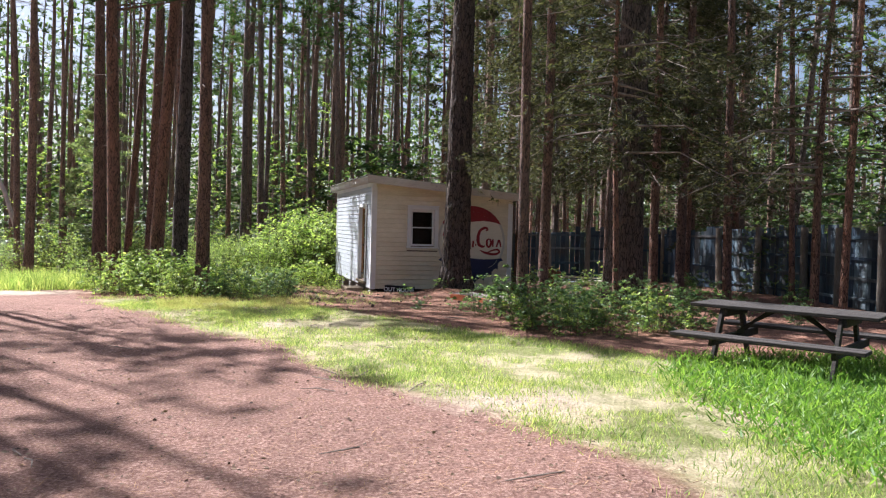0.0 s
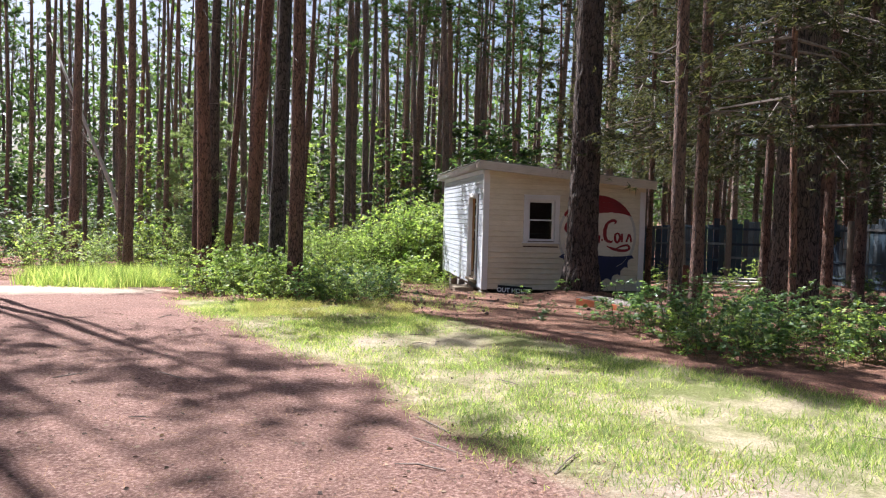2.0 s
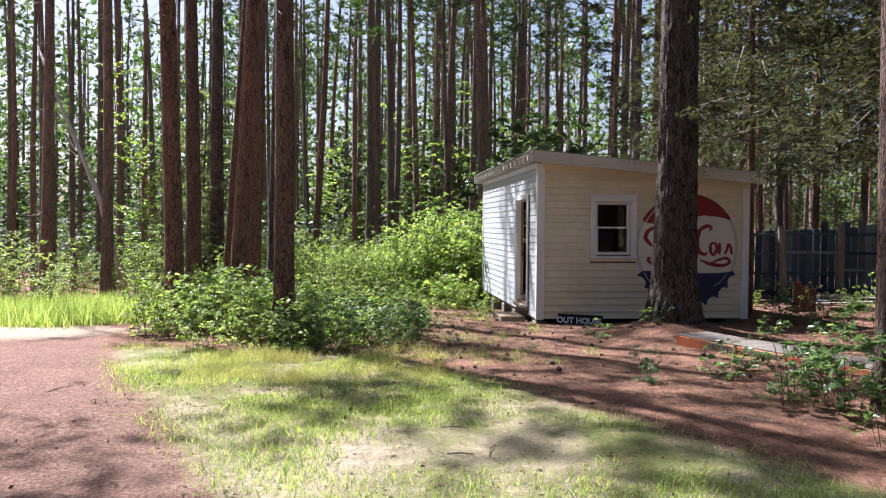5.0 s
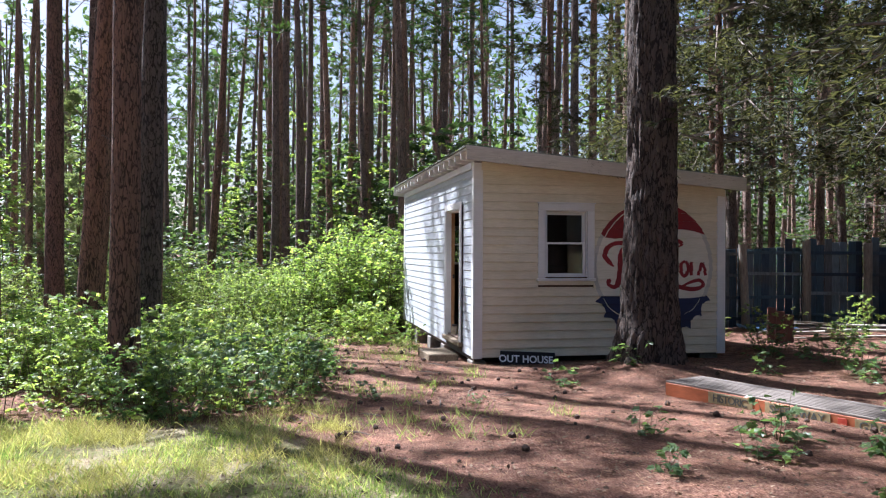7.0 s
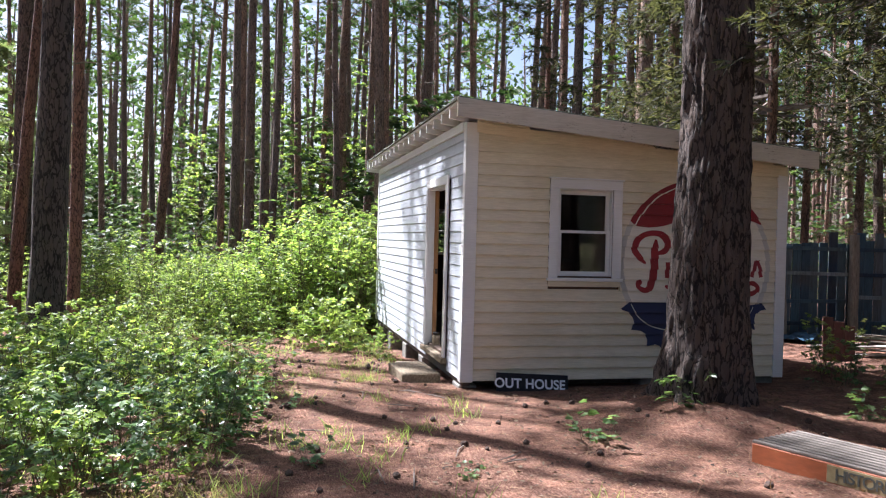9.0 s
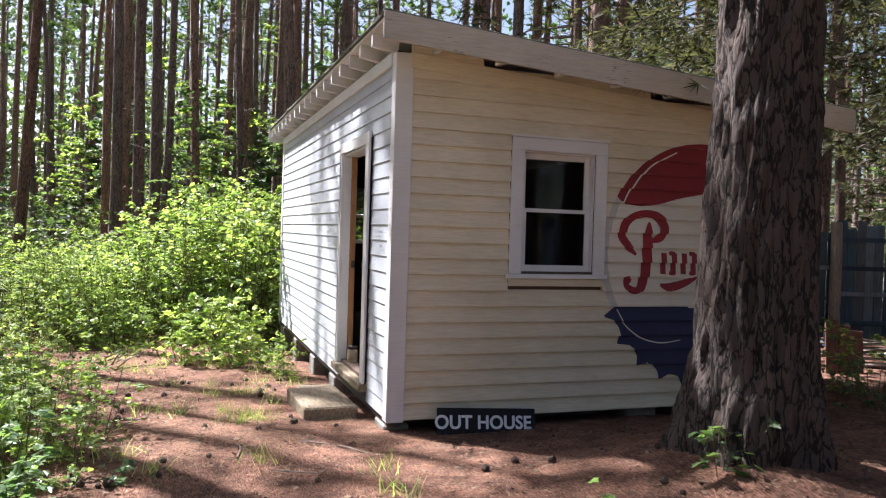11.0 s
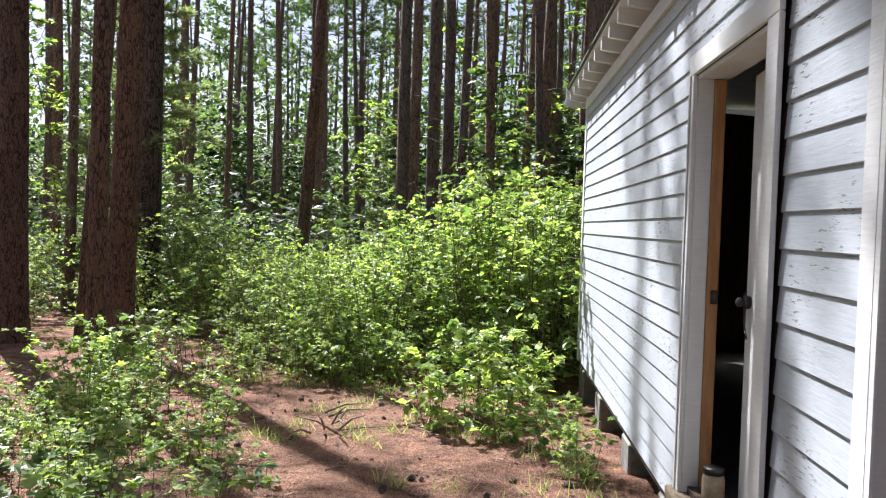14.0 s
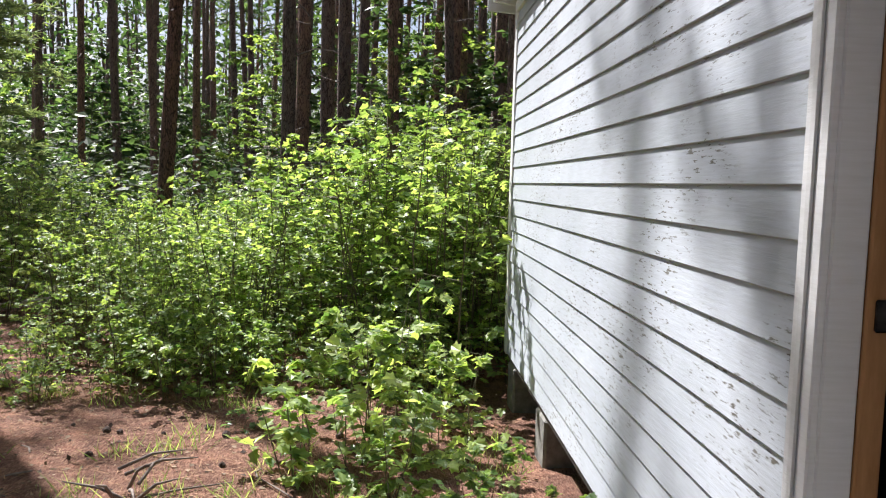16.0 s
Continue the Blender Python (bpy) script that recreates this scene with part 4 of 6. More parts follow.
# ---- picnic table ----
def picnic_table():
    t = thing("picnic_table", (6.04, 7.02, 0.0), "weathered wooden picnic table with attached benches, wood darkened for shade", "table", turn=-56.0)
    z = -0.03
    for i in range(5):
        y = -0.36 + i * 0.146
        box("tabletop_plank", (-0.95, y, 0.705 + z), (0.95, y + 0.136, 0.745 + z), "table_wood", t, "weathered plank, darkened for shade", 0.006)
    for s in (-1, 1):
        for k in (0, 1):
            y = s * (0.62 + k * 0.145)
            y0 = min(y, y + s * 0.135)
            box("bench_plank", (-0.95, y0, 0.42 + z), (0.95, y0 + 0.135, 0.46 + z), "table_wood", t, "weathered plank, darkened for shade", 0.006)
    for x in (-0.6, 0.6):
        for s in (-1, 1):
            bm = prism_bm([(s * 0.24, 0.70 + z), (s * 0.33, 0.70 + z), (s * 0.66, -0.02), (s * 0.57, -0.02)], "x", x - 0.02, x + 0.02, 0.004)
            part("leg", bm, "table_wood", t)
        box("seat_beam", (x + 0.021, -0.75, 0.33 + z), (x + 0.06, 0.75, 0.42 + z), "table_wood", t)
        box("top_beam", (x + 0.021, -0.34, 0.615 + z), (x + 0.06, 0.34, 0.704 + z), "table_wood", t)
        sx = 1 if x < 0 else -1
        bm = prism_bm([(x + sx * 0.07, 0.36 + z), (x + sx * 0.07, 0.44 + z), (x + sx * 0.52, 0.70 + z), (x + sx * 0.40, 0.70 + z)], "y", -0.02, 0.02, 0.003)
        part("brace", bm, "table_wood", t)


picnic_table()


# ---- fence ----
def fence():
    f = thing("board_fence", (0, 0, 0), "tall fence of faded blue vertical boards on dark posts and rails", "fence")
    rng = random.Random(11)
    line = [(Vector((11.4, 6.6, 0)), 1.9), (Vector((12.3, 10.6, 0)), 1.9), (Vector((13.6, 15.3, 0)), 1.9), (Vector((14.25, 22.8, 0)), 1.37), (Vector((7.75, 23.65, 0)), 0)]
    heights = (1.60, 1.66, 1.72, 1.80)
    meshes = []
    for h in heights:
        bm = box_bm((0, 0, 0), (0.158, 0.02, h), 0.004)
        me = bpy.data.meshes.new("fence_board")
        bm.to_mesh(me)
        bm.free()
        me.materials.append(M["fence"])
        meshes.append(me)
    for (a, bay), (b, _) in zip(line, line[1:]):
        d = (b - a)
        n = int(d.length / 0.166)
        ang = math.degrees(math.atan2(d.y, d.x))
        back = d.x < 0
        for i in range(n):
            p = a + d * (i / n)
            k = rng.choice((0, 0, 1, 3)) if rng.random() < 0.2 else (3 if int(i / 7) % 3 == 0 else 1 if int(i / 4) % 2 else 2)
            if back and p.x < 12.0:
                k = 0 if p.x < 11.3 or rng.random() < 0.5 else 3
            child("fence_board", meshes[k], f, m=pose(p.x, p.y, ground_z(p.x, p.y) + 0.02 * rng.random(), 0, rng.uniform(-0.9, 0.9), ang))
        m = max(1, round(d.length / bay))
        nrm = Vector((-d.y, d.x, 0)).normalized()
        for i in range(m + (1 if back else 0)):
            p, q = a + d * (i / m), a + d * ((i + 1) / m)
            pp = p + nrm * 0.13
            bm = bmesh.new()
            bmesh.ops.create_cone(bm, cap_ends=True, segments=14, radius1=0.088, radius2=0.08, depth=1.95)
            bmesh.ops.subdivide_edges(bm, edges=[e for e in bm.edges if abs(e.verts[0].co.z - e.verts[1].co.z) > 1], cuts=5)
            for v in bm.verts:
                v.co += Vector((noise.noise(v.co * 3 + p), noise.noise(v.co * 3 - p), 0)) * 0.014
            part("post", bm, "grey_wood", f, "round weathered grey post", m=pose(pp.x, pp.y, ground_z(pp.x, pp.y) + 0.76 + rng.uniform(-0.05, 0.04), rng.uniform(-1.8, 1.8), rng.uniform(-1.8, 1.8), 0))
            if i == m:
                break
            for h in (0.2, 0.63, 1.07, 1.5):
                if rng.random() < 0.08:
                    continue
                g = ground_z(p.x, p.y)
                box("rail", (0, 0.021, -0.03), ((q - p).length - 0.01, 0.055, 0.035), "fence", f, "", 0.004, m=pose(p.x, p.y, g + h + rng.uniform(-0.03, 0.03), 0, rng.uniform(-0.8, 0.8), ang))


fence()


# ---- steps, jar, clutter ----
def wooden_step(name, at, size, turn, label):
    s = thing(name, at, label, "step", turn=turn)
    bm = bmesh.new()
    box_bm((-size[0] / 2, -size[1] / 2, -0.1), (size[0] / 2, size[1] / 2, size[2]), 0.012, bm)
    bmesh.ops.subdivide_edges(bm, edges=bm.edges[:], cuts=2)
    for v in bm.verts:
        v.co += Vector((noise.noise(v.co * 9), noise.noise(v.co * 9 + Vector((5, 0, 0))), noise.noise(v.co * 9 + Vector((0, 5, 0))))) * 0.008
    part("step_block", bm, "step", s)


wooden_step("door_step", (3.46, 20.52, -0.30), (0.44, 0.80, 0.13), 2, "weathered pale timber step below the doorway")
wooden_step("door_step", (3.52, 21.12, -0.32), (0.32, 0.26, 0.11), -4, "low flat timber block beside the step")

jar = thing("lidded_jar", (SX0 + 0.07, 21.06, 0.0), "small rusty lidded tin on the threshold", "jar")
v, f = tube([(0, 0, 0), (0, 0, 0.012), (0, 0, 0.12), (0, 0, 0.135), (0, 0, 0.15)], [0.046, 0.05, 0.05, 0.047, 0.044], 18)
child("jar_body", mesh("jar_body", v, f, "jar_body", True), jar)
v, f = tube([(0, 0, 0.151), (0, 0, 0.175), (0, 0, 0.18)], [0.047, 0.047, 0.042], 18)
child("lid", mesh("lid", v, f, "metal", True), jar, "dull metal lid")

counter = thing("wooden_counter", (5.3, 22.2, 0.0), "dark wooden counter standing inside the shed", "counter")
box("counter_body", (-0.7, -0.3, 0.0), (0.7, 0.3, 1.05), "interior", counter)
box("counter_top", (-0.75, -0.34, 1.051), (0.75, 0.34, 1.09), "dark_wood", counter, "worn board top")


def leaning_board():
    b = thing("leaning_boards", (9.15, 20.7, ground_z(9.15, 20.7)), "red-brown boards leaning upright near the fence", "board")
    for i in range(3):
        box("plank", (i * 0.15, 0, 0), (i * 0.15 + 0.14, 0.025, 0.62 - 0.05 * i), "red_wood", b, "", 0.004, m=pose(0, 0.01 * i, 0.0, -14, 4, -20))


leaning_board()


def wood_pile():
    p = thing("scrap_pile", (10.3, 20.6, ground_z(10.3, 20.6)), "low pile of bleached scrap boards and poles", "scrap wood")
    rng = random.Random(21)
    for i in range(9):
        L = rng.uniform(0.9, 2.0)
        box("plank", (-L / 2, -0.06, 0), (L / 2, 0.06, 0.025), "pale_wood" if i % 2 else "grey_wood", p, "", 0.004, m=pose(rng.uniform(-0.4, 0.5), rng.uniform(-0.5, 0.4), 0.01 + 0.03 * i, rng.uniform(-3, 3), rng.uniform(-4, 4), rng.uniform(-50, 0)))
    t = thing("crumpled_tarp", (10.45, 22.6, ground_z(10.45, 22.6)), "crumpled blue plastic sheet on the ground", "tarp")
    bm = bmesh.new()
    bmesh.ops.create_grid(bm, x_segments=16, y_segments=10, size=0.5)
    for v in bm.verts:
        v.co = Vector((v.co.x * 0.9, v.co.y * 0.7, 0.05 + 0.13 * abs(noise.noise(v.co * 4)) + 0.05 * noise.noise(v.co * 9)))
    part("sheet", bm, "blue_tarp", t, "", True)


wood_pile()


# ---- trees ----
def trunk_mesh(rng, height, r0, lean, sides=12, rings=16, rough=0.06, flare=0.35, ridges=0.0, crook=0.12):
    """A tapered, slightly crooked trunk with a flared foot; ridges stand for deep bark plates."""
    verts, faces = [], []
    ph = rng.uniform(0, 6.28)
    seed = rng.uniform(0, 100)
    axis = []
    for i in range(rings + 1):
        u = (i / rings) ** 1.35
        z = -0.25 + u * (height + 0.55)
        s = max(0.0, z) / height
        axis.append(Vector((lean[0] * z + crook * math.sin(ph + s * 5) * s, lean[1] * z + crook * math.cos(ph * 1.7 + s * 4) * s, z)))
        r = r0 * (1 - 0.82 * s ** 1.15) + r0 * flare * math.exp(-max(0, z) / (1.6 * r0 + 0.08))
        for k in range(sides):
            a = 2 * math.pi * k / sides
            root = 1 + 0.22 * flare * math.exp(-max(0, z) / 0.35) * math.sin(a * 5 + ph)
            n = 1 + rough * noise.noise(Vector((math.cos(a) * 1.5 + seed, math.sin(a) * 1.5, z * 1.1)))
            if ridges:
                w = noise.noise(Vector((math.cos(a) * 7 * r0 / 0.3 + seed, math.sin(a) * 7 * r0 / 0.3, z * 2.6)))
                w2 = noise.noise(Vector((math.cos(a) * 15 + seed, math.sin(a) * 15, z * 6.5)))
                n += ridges * (0.6 - abs(w) * 2.2) + ridges * 0.4 * w2
            verts.append(axis[-1] + Vector((math.cos(a), math.sin(a), 0)) * r * n * root)
    for i in range(rings):
        for k in range(sides):
            k2 = (k + 1) % sides
            faces.append((i * sides + k, i * sides + k2, (i + 1) * sides + k2, (i + 1) * sides + k))
    return verts, faces, axis


def on_axis(axis, z):
    for a, b in zip(axis, axis[1:]):
        if b.z >= z:
            return a.lerp(b, (z - a.z) / max(1e-6, b.z - a.z))
    return axis[-1]


def dead_branches(rng, axis, r0, lo, hi, count, long=1.5):
    out = []
    for i in range(count):
        z = rng.uniform(lo, hi)
        p = on_axis(axis, z)
        a = rng.uniform(0, 6.28)
        L = rng.uniform(0.25, long) * (0.6 + 0.6 * (z - lo) / (hi - lo + 1e-6))
        d = Vector((math.cos(a), math.sin(a), rng.uniform(-0.25, 0.35)))
        q = p + d * L * 0.5 + Vector((0, 0, rng.uniform(-0.05, 0.1)))
        e = p + d * L + Vector((rng.uniform(-0.15, 0.15), rng.uniform(-0.15, 0.15), rng.uniform(-0.2, 0.1)))
        r = rng.uniform(0.007, 0.016)
        out.append(tube([p, q, e], [r, r * 0.75, r * 0.3], 4, False))
        if L > 0.7:
            for k in range(2):
                s = q.lerp(e, rng.random())
                t = s + (d + Vector((rng.uniform(-1, 1), rng.uniform(-1, 1), rng.uniform(-0.6, 0.4)))) * L * 0.22
                out.append(tube([s, t], [r * 0.5, r * 0.25], 3, False))
    return joined(out)


def needle_crown(seed, axis, lo, hi, branches, reach, tufts, per_tuft, size, droop=0.0, taper=0.75, wide=0.16):
    """Boughs with tufts of needles: the tufts as clumps of thin spikes set along each bough."""
    rs = np.random.RandomState(seed)
    bases, ways, ups, lens, limb = [], [], [], [], []
    for i in range(branches):
        u = (i + rs.rand()) / branches
        z = lo + (hi - lo) * u
        p = np.array(on_axis(axis, z))
        a = rs.rand() * 6.283
        L = reach * (1 - taper * u) * (0.6 + 0.6 * rs.rand())
        d = np.array([math.cos(a), math.sin(a), 0.25 - droop + 0.3 * rs.rand() * (1 - droop)])
        tip = p + d * L + np.array([0, 0, -droop * L * 0.35])
        mid = p + d * L * 0.5 + np.array([0, 0, droop * L * 0.1])
        limb.append(tube([p, mid, tip], [0.022 + 0.01 * L * 0.3, 0.014, 0.004], 4, False))
        for t in range(tufts):
            s = 0.25 + 0.75 * math.sqrt(rs.rand())
            c = (1 - s) ** 2 * p + 2 * s * (1 - s) * mid + s * s * tip
            c = c + (rs.rand(3) - 0.5) * np.array([0.6, 0.6, 0.28]) * L * (0.25 + 0.35 * s)
            out = unit((rs.rand(per_tuft, 3) - 0.5) * np.array([2, 2, 1.2]) + d[None, :] * 0.6 + np.array([0, 0, 0.15 - droop * 0.8]))
            bases.append(np.repeat(c[None, :], per_tuft, 0))
            ways.append(out)
            ups.append(unit(rs.rand(per_tuft, 3) - 0.5))
            lens.append(size * (0.6 + 0.8 * rs.rand(per_tuft)))
    b, w, up, ln = np.concatenate(bases), np.concatenate(ways), np.concatenate(ups), np.concatenate(lens)
    return scatter_leaves(SPIKE, SPIKE_F, b, w, up, ln, ln * wide), joined(limb)


def pine(name, at, seed, height, r0, lean=(0, 0), bark="bark", sides=12, rings=16, crown_lo=0.55, branches=34, reach=2.3, tufts=9, per_tuft=9, size=0.26, dead=26, dead_lo=2.0, ridges=0.0, label="", group="", flare=0.35, mat="needle", dead_len=1.5, crook=0.12):
    rng = random.Random(seed)
    t = thing(name, at, label or "tall straight pine with reddish-brown bark and a high thin crown", "tree", group)
    v, f, axis = trunk_mesh(rng, height, r0, lean, sides, rings, ridges=ridges, flare=flare, crook=crook)
    child("trunk", mesh("trunk", v, f, bark, True), t)
    if dead:
        v, f = dead_branches(rng, axis, r0, dead_lo, height * (crown_lo + 0.15), dead, dead_len)
        tagged(child("dead_branch", mesh("dead_branch", v, f, "twig"), t, "bare broken branches"), kind="stuff")
    if branches:
        (v, f), (lv, lf) = needle_crown(seed, axis, height * crown_lo, height * 0.98, branches, reach, tufts, per_tuft, size)
        crown = child("crown", fast_mesh("crown", v, f, mat), t)
        tagged(child("bough", mesh("bough", lv, lf, bark), crown), kind="stuff")
    return t


def stand(x, y):
    return (x, y, ground_z(x, y) - 0.02)


# the great trunk before the shed, and its old neighbour
pine("great_pine", stand(5.5, 17.7), 3, 23, 0.295, (0.004, 0.0), "bark_grey", 110, 230, ridges=0.13, dead=10, dead_lo=5.0, flare=0.45, branches=46, reach=4.6, tufts=14, label="thick old pine with deeply furrowed grey-brown bark", crook=0.05)
pine("great_pine", stand(8.2, 14.5), 5, 22, 0.36, (0.03, 0.01), "bark_grey", 56, 110, ridges=0.10, dead=18, dead_lo=3.0, flare=0.3, branches=46, reach=4.2, tufts=14, crown_lo=0.35, label="thick old pine with pale scarred furrowed bark", crook=0.2)

# pines round the yard: x, y, radius, lean along x, lean along y
YARD = [
    (-2.32, 19.35, 0.155, -0.015, 0.0), (-0.31, 16.94, 0.145, 0.006, 0.0), (-1.58, 20.9, 0.17, 0.06, 0.0), (-1.08, 22.8, 0.22, 0.012, 0.0),
    (-1.3, 25.3, 0.10, 0.01, 0.0), (-2.3, 27.8, 0.19, 0.03, 0.0), (-3.1, 28.4, 0.13, 0.055, 0.0), (-3.9, 27.9, 0.21, 0.0, 0.0), (-4.24, 32.9, 0.24, 0.01, 0.0),
    (-1.0, 32.4, 0.13, 0.05, 0.01), (4.95, 12.07, 0.093, 0.004, 0.0), (5.9, 13.4, 0.10, 0.0, 0.0), (9.4, 15.3, 0.10, -0.01, 0.0), (10.4, 15.8, 0.11, 0.02, 0.0),
    (10.1, 13.6, 0.09, -0.03, 0.0), (10.46, 10.9, 0.07, 0.01, 0.0), (11.2, 13.0, 0.06, -0.05, 0.0),
]
for i, (x, y, r, lx, ly) in enumerate(YARD):
    big = r > 0.15
    pine("pine_tree", stand(x, y), 40 + i, 15 + 22 * r + (i % 3), r, (lx, ly), "bark_grey" if i in (3, 8) else "bark", 40 if big else 20, 70 if big else 36, ridges=0.045 if big else 0.02,
         dead=16, dead_lo=3.2, branches=((84, 30, 22)[i] if i < 3 else 22 if 4 <= i < 8 else 7 if i in (8, 9) else 16) if x < 3 else 26, reach=(3.0 if i == 0 else 2.3 if i < 3 else 1.9) if x < 3 else 2.4, tufts=14 if i < 3 else 8, crown_lo=(0.35 if i == 0 else 0.5 if i < 3 or 4 <= i < 8 else 0.6 if i == 3 else 0.76 if i in (8, 9) else 0.66) if x < 3 else 0.45, label="pine with plated reddish-brown bark beside the yard", group="pines round the yard", crook=0.15)

# scattered stand of pines further off
RND = random.Random(77)
kinds = []
for i in range(9):
    r = (0.10, 0.12, 0.14, 0.17, 0.09, 0.13, 0.16, 0.11, 0.15)[i]
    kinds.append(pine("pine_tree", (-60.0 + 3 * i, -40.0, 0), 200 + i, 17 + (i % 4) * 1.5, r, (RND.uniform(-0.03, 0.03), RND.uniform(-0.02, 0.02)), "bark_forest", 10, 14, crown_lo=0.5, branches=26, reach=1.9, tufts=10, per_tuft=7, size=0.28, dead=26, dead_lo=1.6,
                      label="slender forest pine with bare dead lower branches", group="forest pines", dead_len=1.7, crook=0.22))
thin = []
for i in range(4):
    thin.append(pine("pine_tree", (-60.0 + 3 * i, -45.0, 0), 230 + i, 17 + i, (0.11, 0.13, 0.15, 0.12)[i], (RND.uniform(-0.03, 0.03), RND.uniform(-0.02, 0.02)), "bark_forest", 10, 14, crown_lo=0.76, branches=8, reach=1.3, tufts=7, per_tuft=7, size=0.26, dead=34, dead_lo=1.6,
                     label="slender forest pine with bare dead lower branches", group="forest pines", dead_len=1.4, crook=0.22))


def sunny_gap(x, y):
    """Where the crowns are thin and let the sun into the yard."""
    return -20 < x < 1.5 and 24 < y < 46


FIXED = [(-4.5, 40.6, 3), (-2.3, 39.9, 0), (0.9, 34.8, 6), (-0.3, 46.4, 1), (7.6, 39.7, 3), (9.5, 33.2, 8), (-4.1, 42.2, 7), (1.7, 35.6, 6), (2.6, 41.0, 3), (3.4, 44.0, 0), (4.4, 38.5, 5), (5.2, 43.0, 1), (6.1, 47.0, 3), (6.6, 36.8, 4), (8.6, 45.0, 5), (10.6, 40.0, 2), (8.9, 25.6, 3), (10.6, 27.3, 6), (9.9, 30.0, 8), (8.5, 28.2, 2)]
FIXED += [(-5.6, 26.0, 2), (-7.6, 27.4, 6), (11.8, 26.0, 1), (12.9, 27.5, 4), (13.8, 25.4, 0), (11.3, 29.2, 5), (12.4, 31.0, 7), (10.1, 33.0, 2), (14.6, 29.0, 4), (9.3, 26.9, 4), (15.2, 26.3, 7)]
spots = [(x, y) for x, y, *_ in YARD]
for i, (x, y, k) in enumerate(FIXED):
    spots.append((x, y))
    copy_thing(thin[k % 4] if sunny_gap(x, y) and y > 29 else kinds[k], pose(*stand(x, y), 0, 0, i * 47))


def wooded(x, y):
    """Where the stand of trees grows: round the yard, but not on the road or in the yard."""
    if 5.5 < y < 15.2 and -15 < x < -5.8:
        return True
    if 26 > y > 15 and -17 < x < -2.5:
        return False
    if 26 > y > 8.5 and -6 < x < -2.5:
        return False
    if -5.2 < x < 4.2 and y < 33.5:
        return False
    if 3.5 < x < 10.5 and y < 29.5:
        return False
    if y < 8.5 and -13 < x < 12:
        return False
    if x >= 10.5 and x < 11.2 + max(0.0, y - 7) * 0.24:
        return False
    return True


def wedge(x, y):
    """Parts of the wood that stand in sight of the path."""
    a = math.degrees(math.atan2(x - 0.5, y + 2))
    return -40 < a < 56


# trees beside the road, which throw their shade across it
side = 0
while side < 42:
    x, y = RND.uniform(-13.5, -5.3), RND.uniform(5.5, 18.0)
    if min(math.hypot(x - a, y - b) for a, b in spots) < 1.3:
        continue
    side += 1
    spots.append((x, y))
    copy_thing(thin[RND.randrange(4)] if side % 4 == 0 else kinds[RND.randrange(9)], pose(*stand(x, y), RND.uniform(-2, 2), RND.uniform(-2, 2), RND.uniform(0, 360)) @ Matrix.Scale(RND.uniform(0.75, 1.05), 4))

# a close row of slim trunks whose shadows stripe the door wall
stripe = 0
while stripe < 11:
    x, y = RND.uniform(-11, -3.2), RND.uniform(32.0, 44.0)
    if min(math.hypot(x - a, y - b) for a, b in spots) < 0.8:
        continue
    stripe += 1
    spots.append((x, y))
    copy_thing(thin[RND.randrange(4)], pose(*stand(x, y), RND.uniform(-1, 1), RND.uniform(-1, 1), RND.uniform(0, 360)) @ Matrix.Scale(RND.uniform(0.8, 1.05), 4))

# close straight trunks behind the thicket and the shed
close = 0
while close < 38:
    x, y = RND.uniform(0.2, 12.5), RND.uniform(32.5, 52.0)
    if min(math.hypot(x - a, y - b) for a, b in spots) < 0.9:
        continue
    close += 1
    spots.append((x, y))
    copy_thing(thin[RND.randrange(4)] if close % 2 else kinds[RND.randrange(9)], pose(*stand(x, y), RND.uniform(-1, 1), RND.uniform(-1, 1), RND.uniform(0, 360)) @ Matrix.Scale(RND.uniform(0.9, 1.2), 4))

# unseen pines behind the start and across the road, added to dim skylight
behind = 0
while behind < 60:
    x, y = RND.uniform(-26, 26), RND.uniform(-22, 5)
    if (-6.5 < x < 9 and y > -6) or (x > 9 and y > 2) or min(math.hypot(x - a, y - b) for a, b in spots) < 1.6:
        continue
    behind += 1
    spots.append((x, y))
    copy_thing(kinds[RND.randrange(9)], pose(*stand(x, y), RND.uniform(-1.5, 1.5), RND.uniform(-1.5, 1.5), RND.uniform(0, 360)) @ Matrix.Scale(RND.uniform(0.85, 1.15), 4))

tries = 0
while len(spots) < 360 and tries < 9000:
    tries += 1
    x, y = RND.uniform(-38, 46), RND.uniform(-16, 66)
    if not wooded(x, y) or (not wedge(x, y) and not (x < -5 and 5 < y < 15.5) and RND.random() > 0.12):
        continue
    if math.hypot(x - 1, y - 12) > 62 or min(math.hypot(x - a, y - b) for a, b in spots) < 1.45:
        continue
    spots.append((x, y))
    copy_thing(thin[RND.randrange(4)] if sunny_gap(x, y) else kinds[RND.randrange(9)], pose(*stand(x, y), RND.uniform(-1.5, 1.5), RND.uniform(-1.5, 1.5), RND.uniform(0, 360)) @ Matrix.Scale(RND.uniform(0.85, 1.15), 4))
for k, ob in enumerate(kinds):
    x, y = 13.2 + 2.1 * k, 34.0 + (k % 3) * 3.3 + k
    ob.matrix_basis = pose(*stand(x, y), 0, 0, 40 * k)
for k, ob in enumerate(thin):
    ob.matrix_basis = pose(*stand(-6.3 - 1.9 * k, 37.0 + 2.1 * (k % 2) + k), 0, 0, 70 * k)


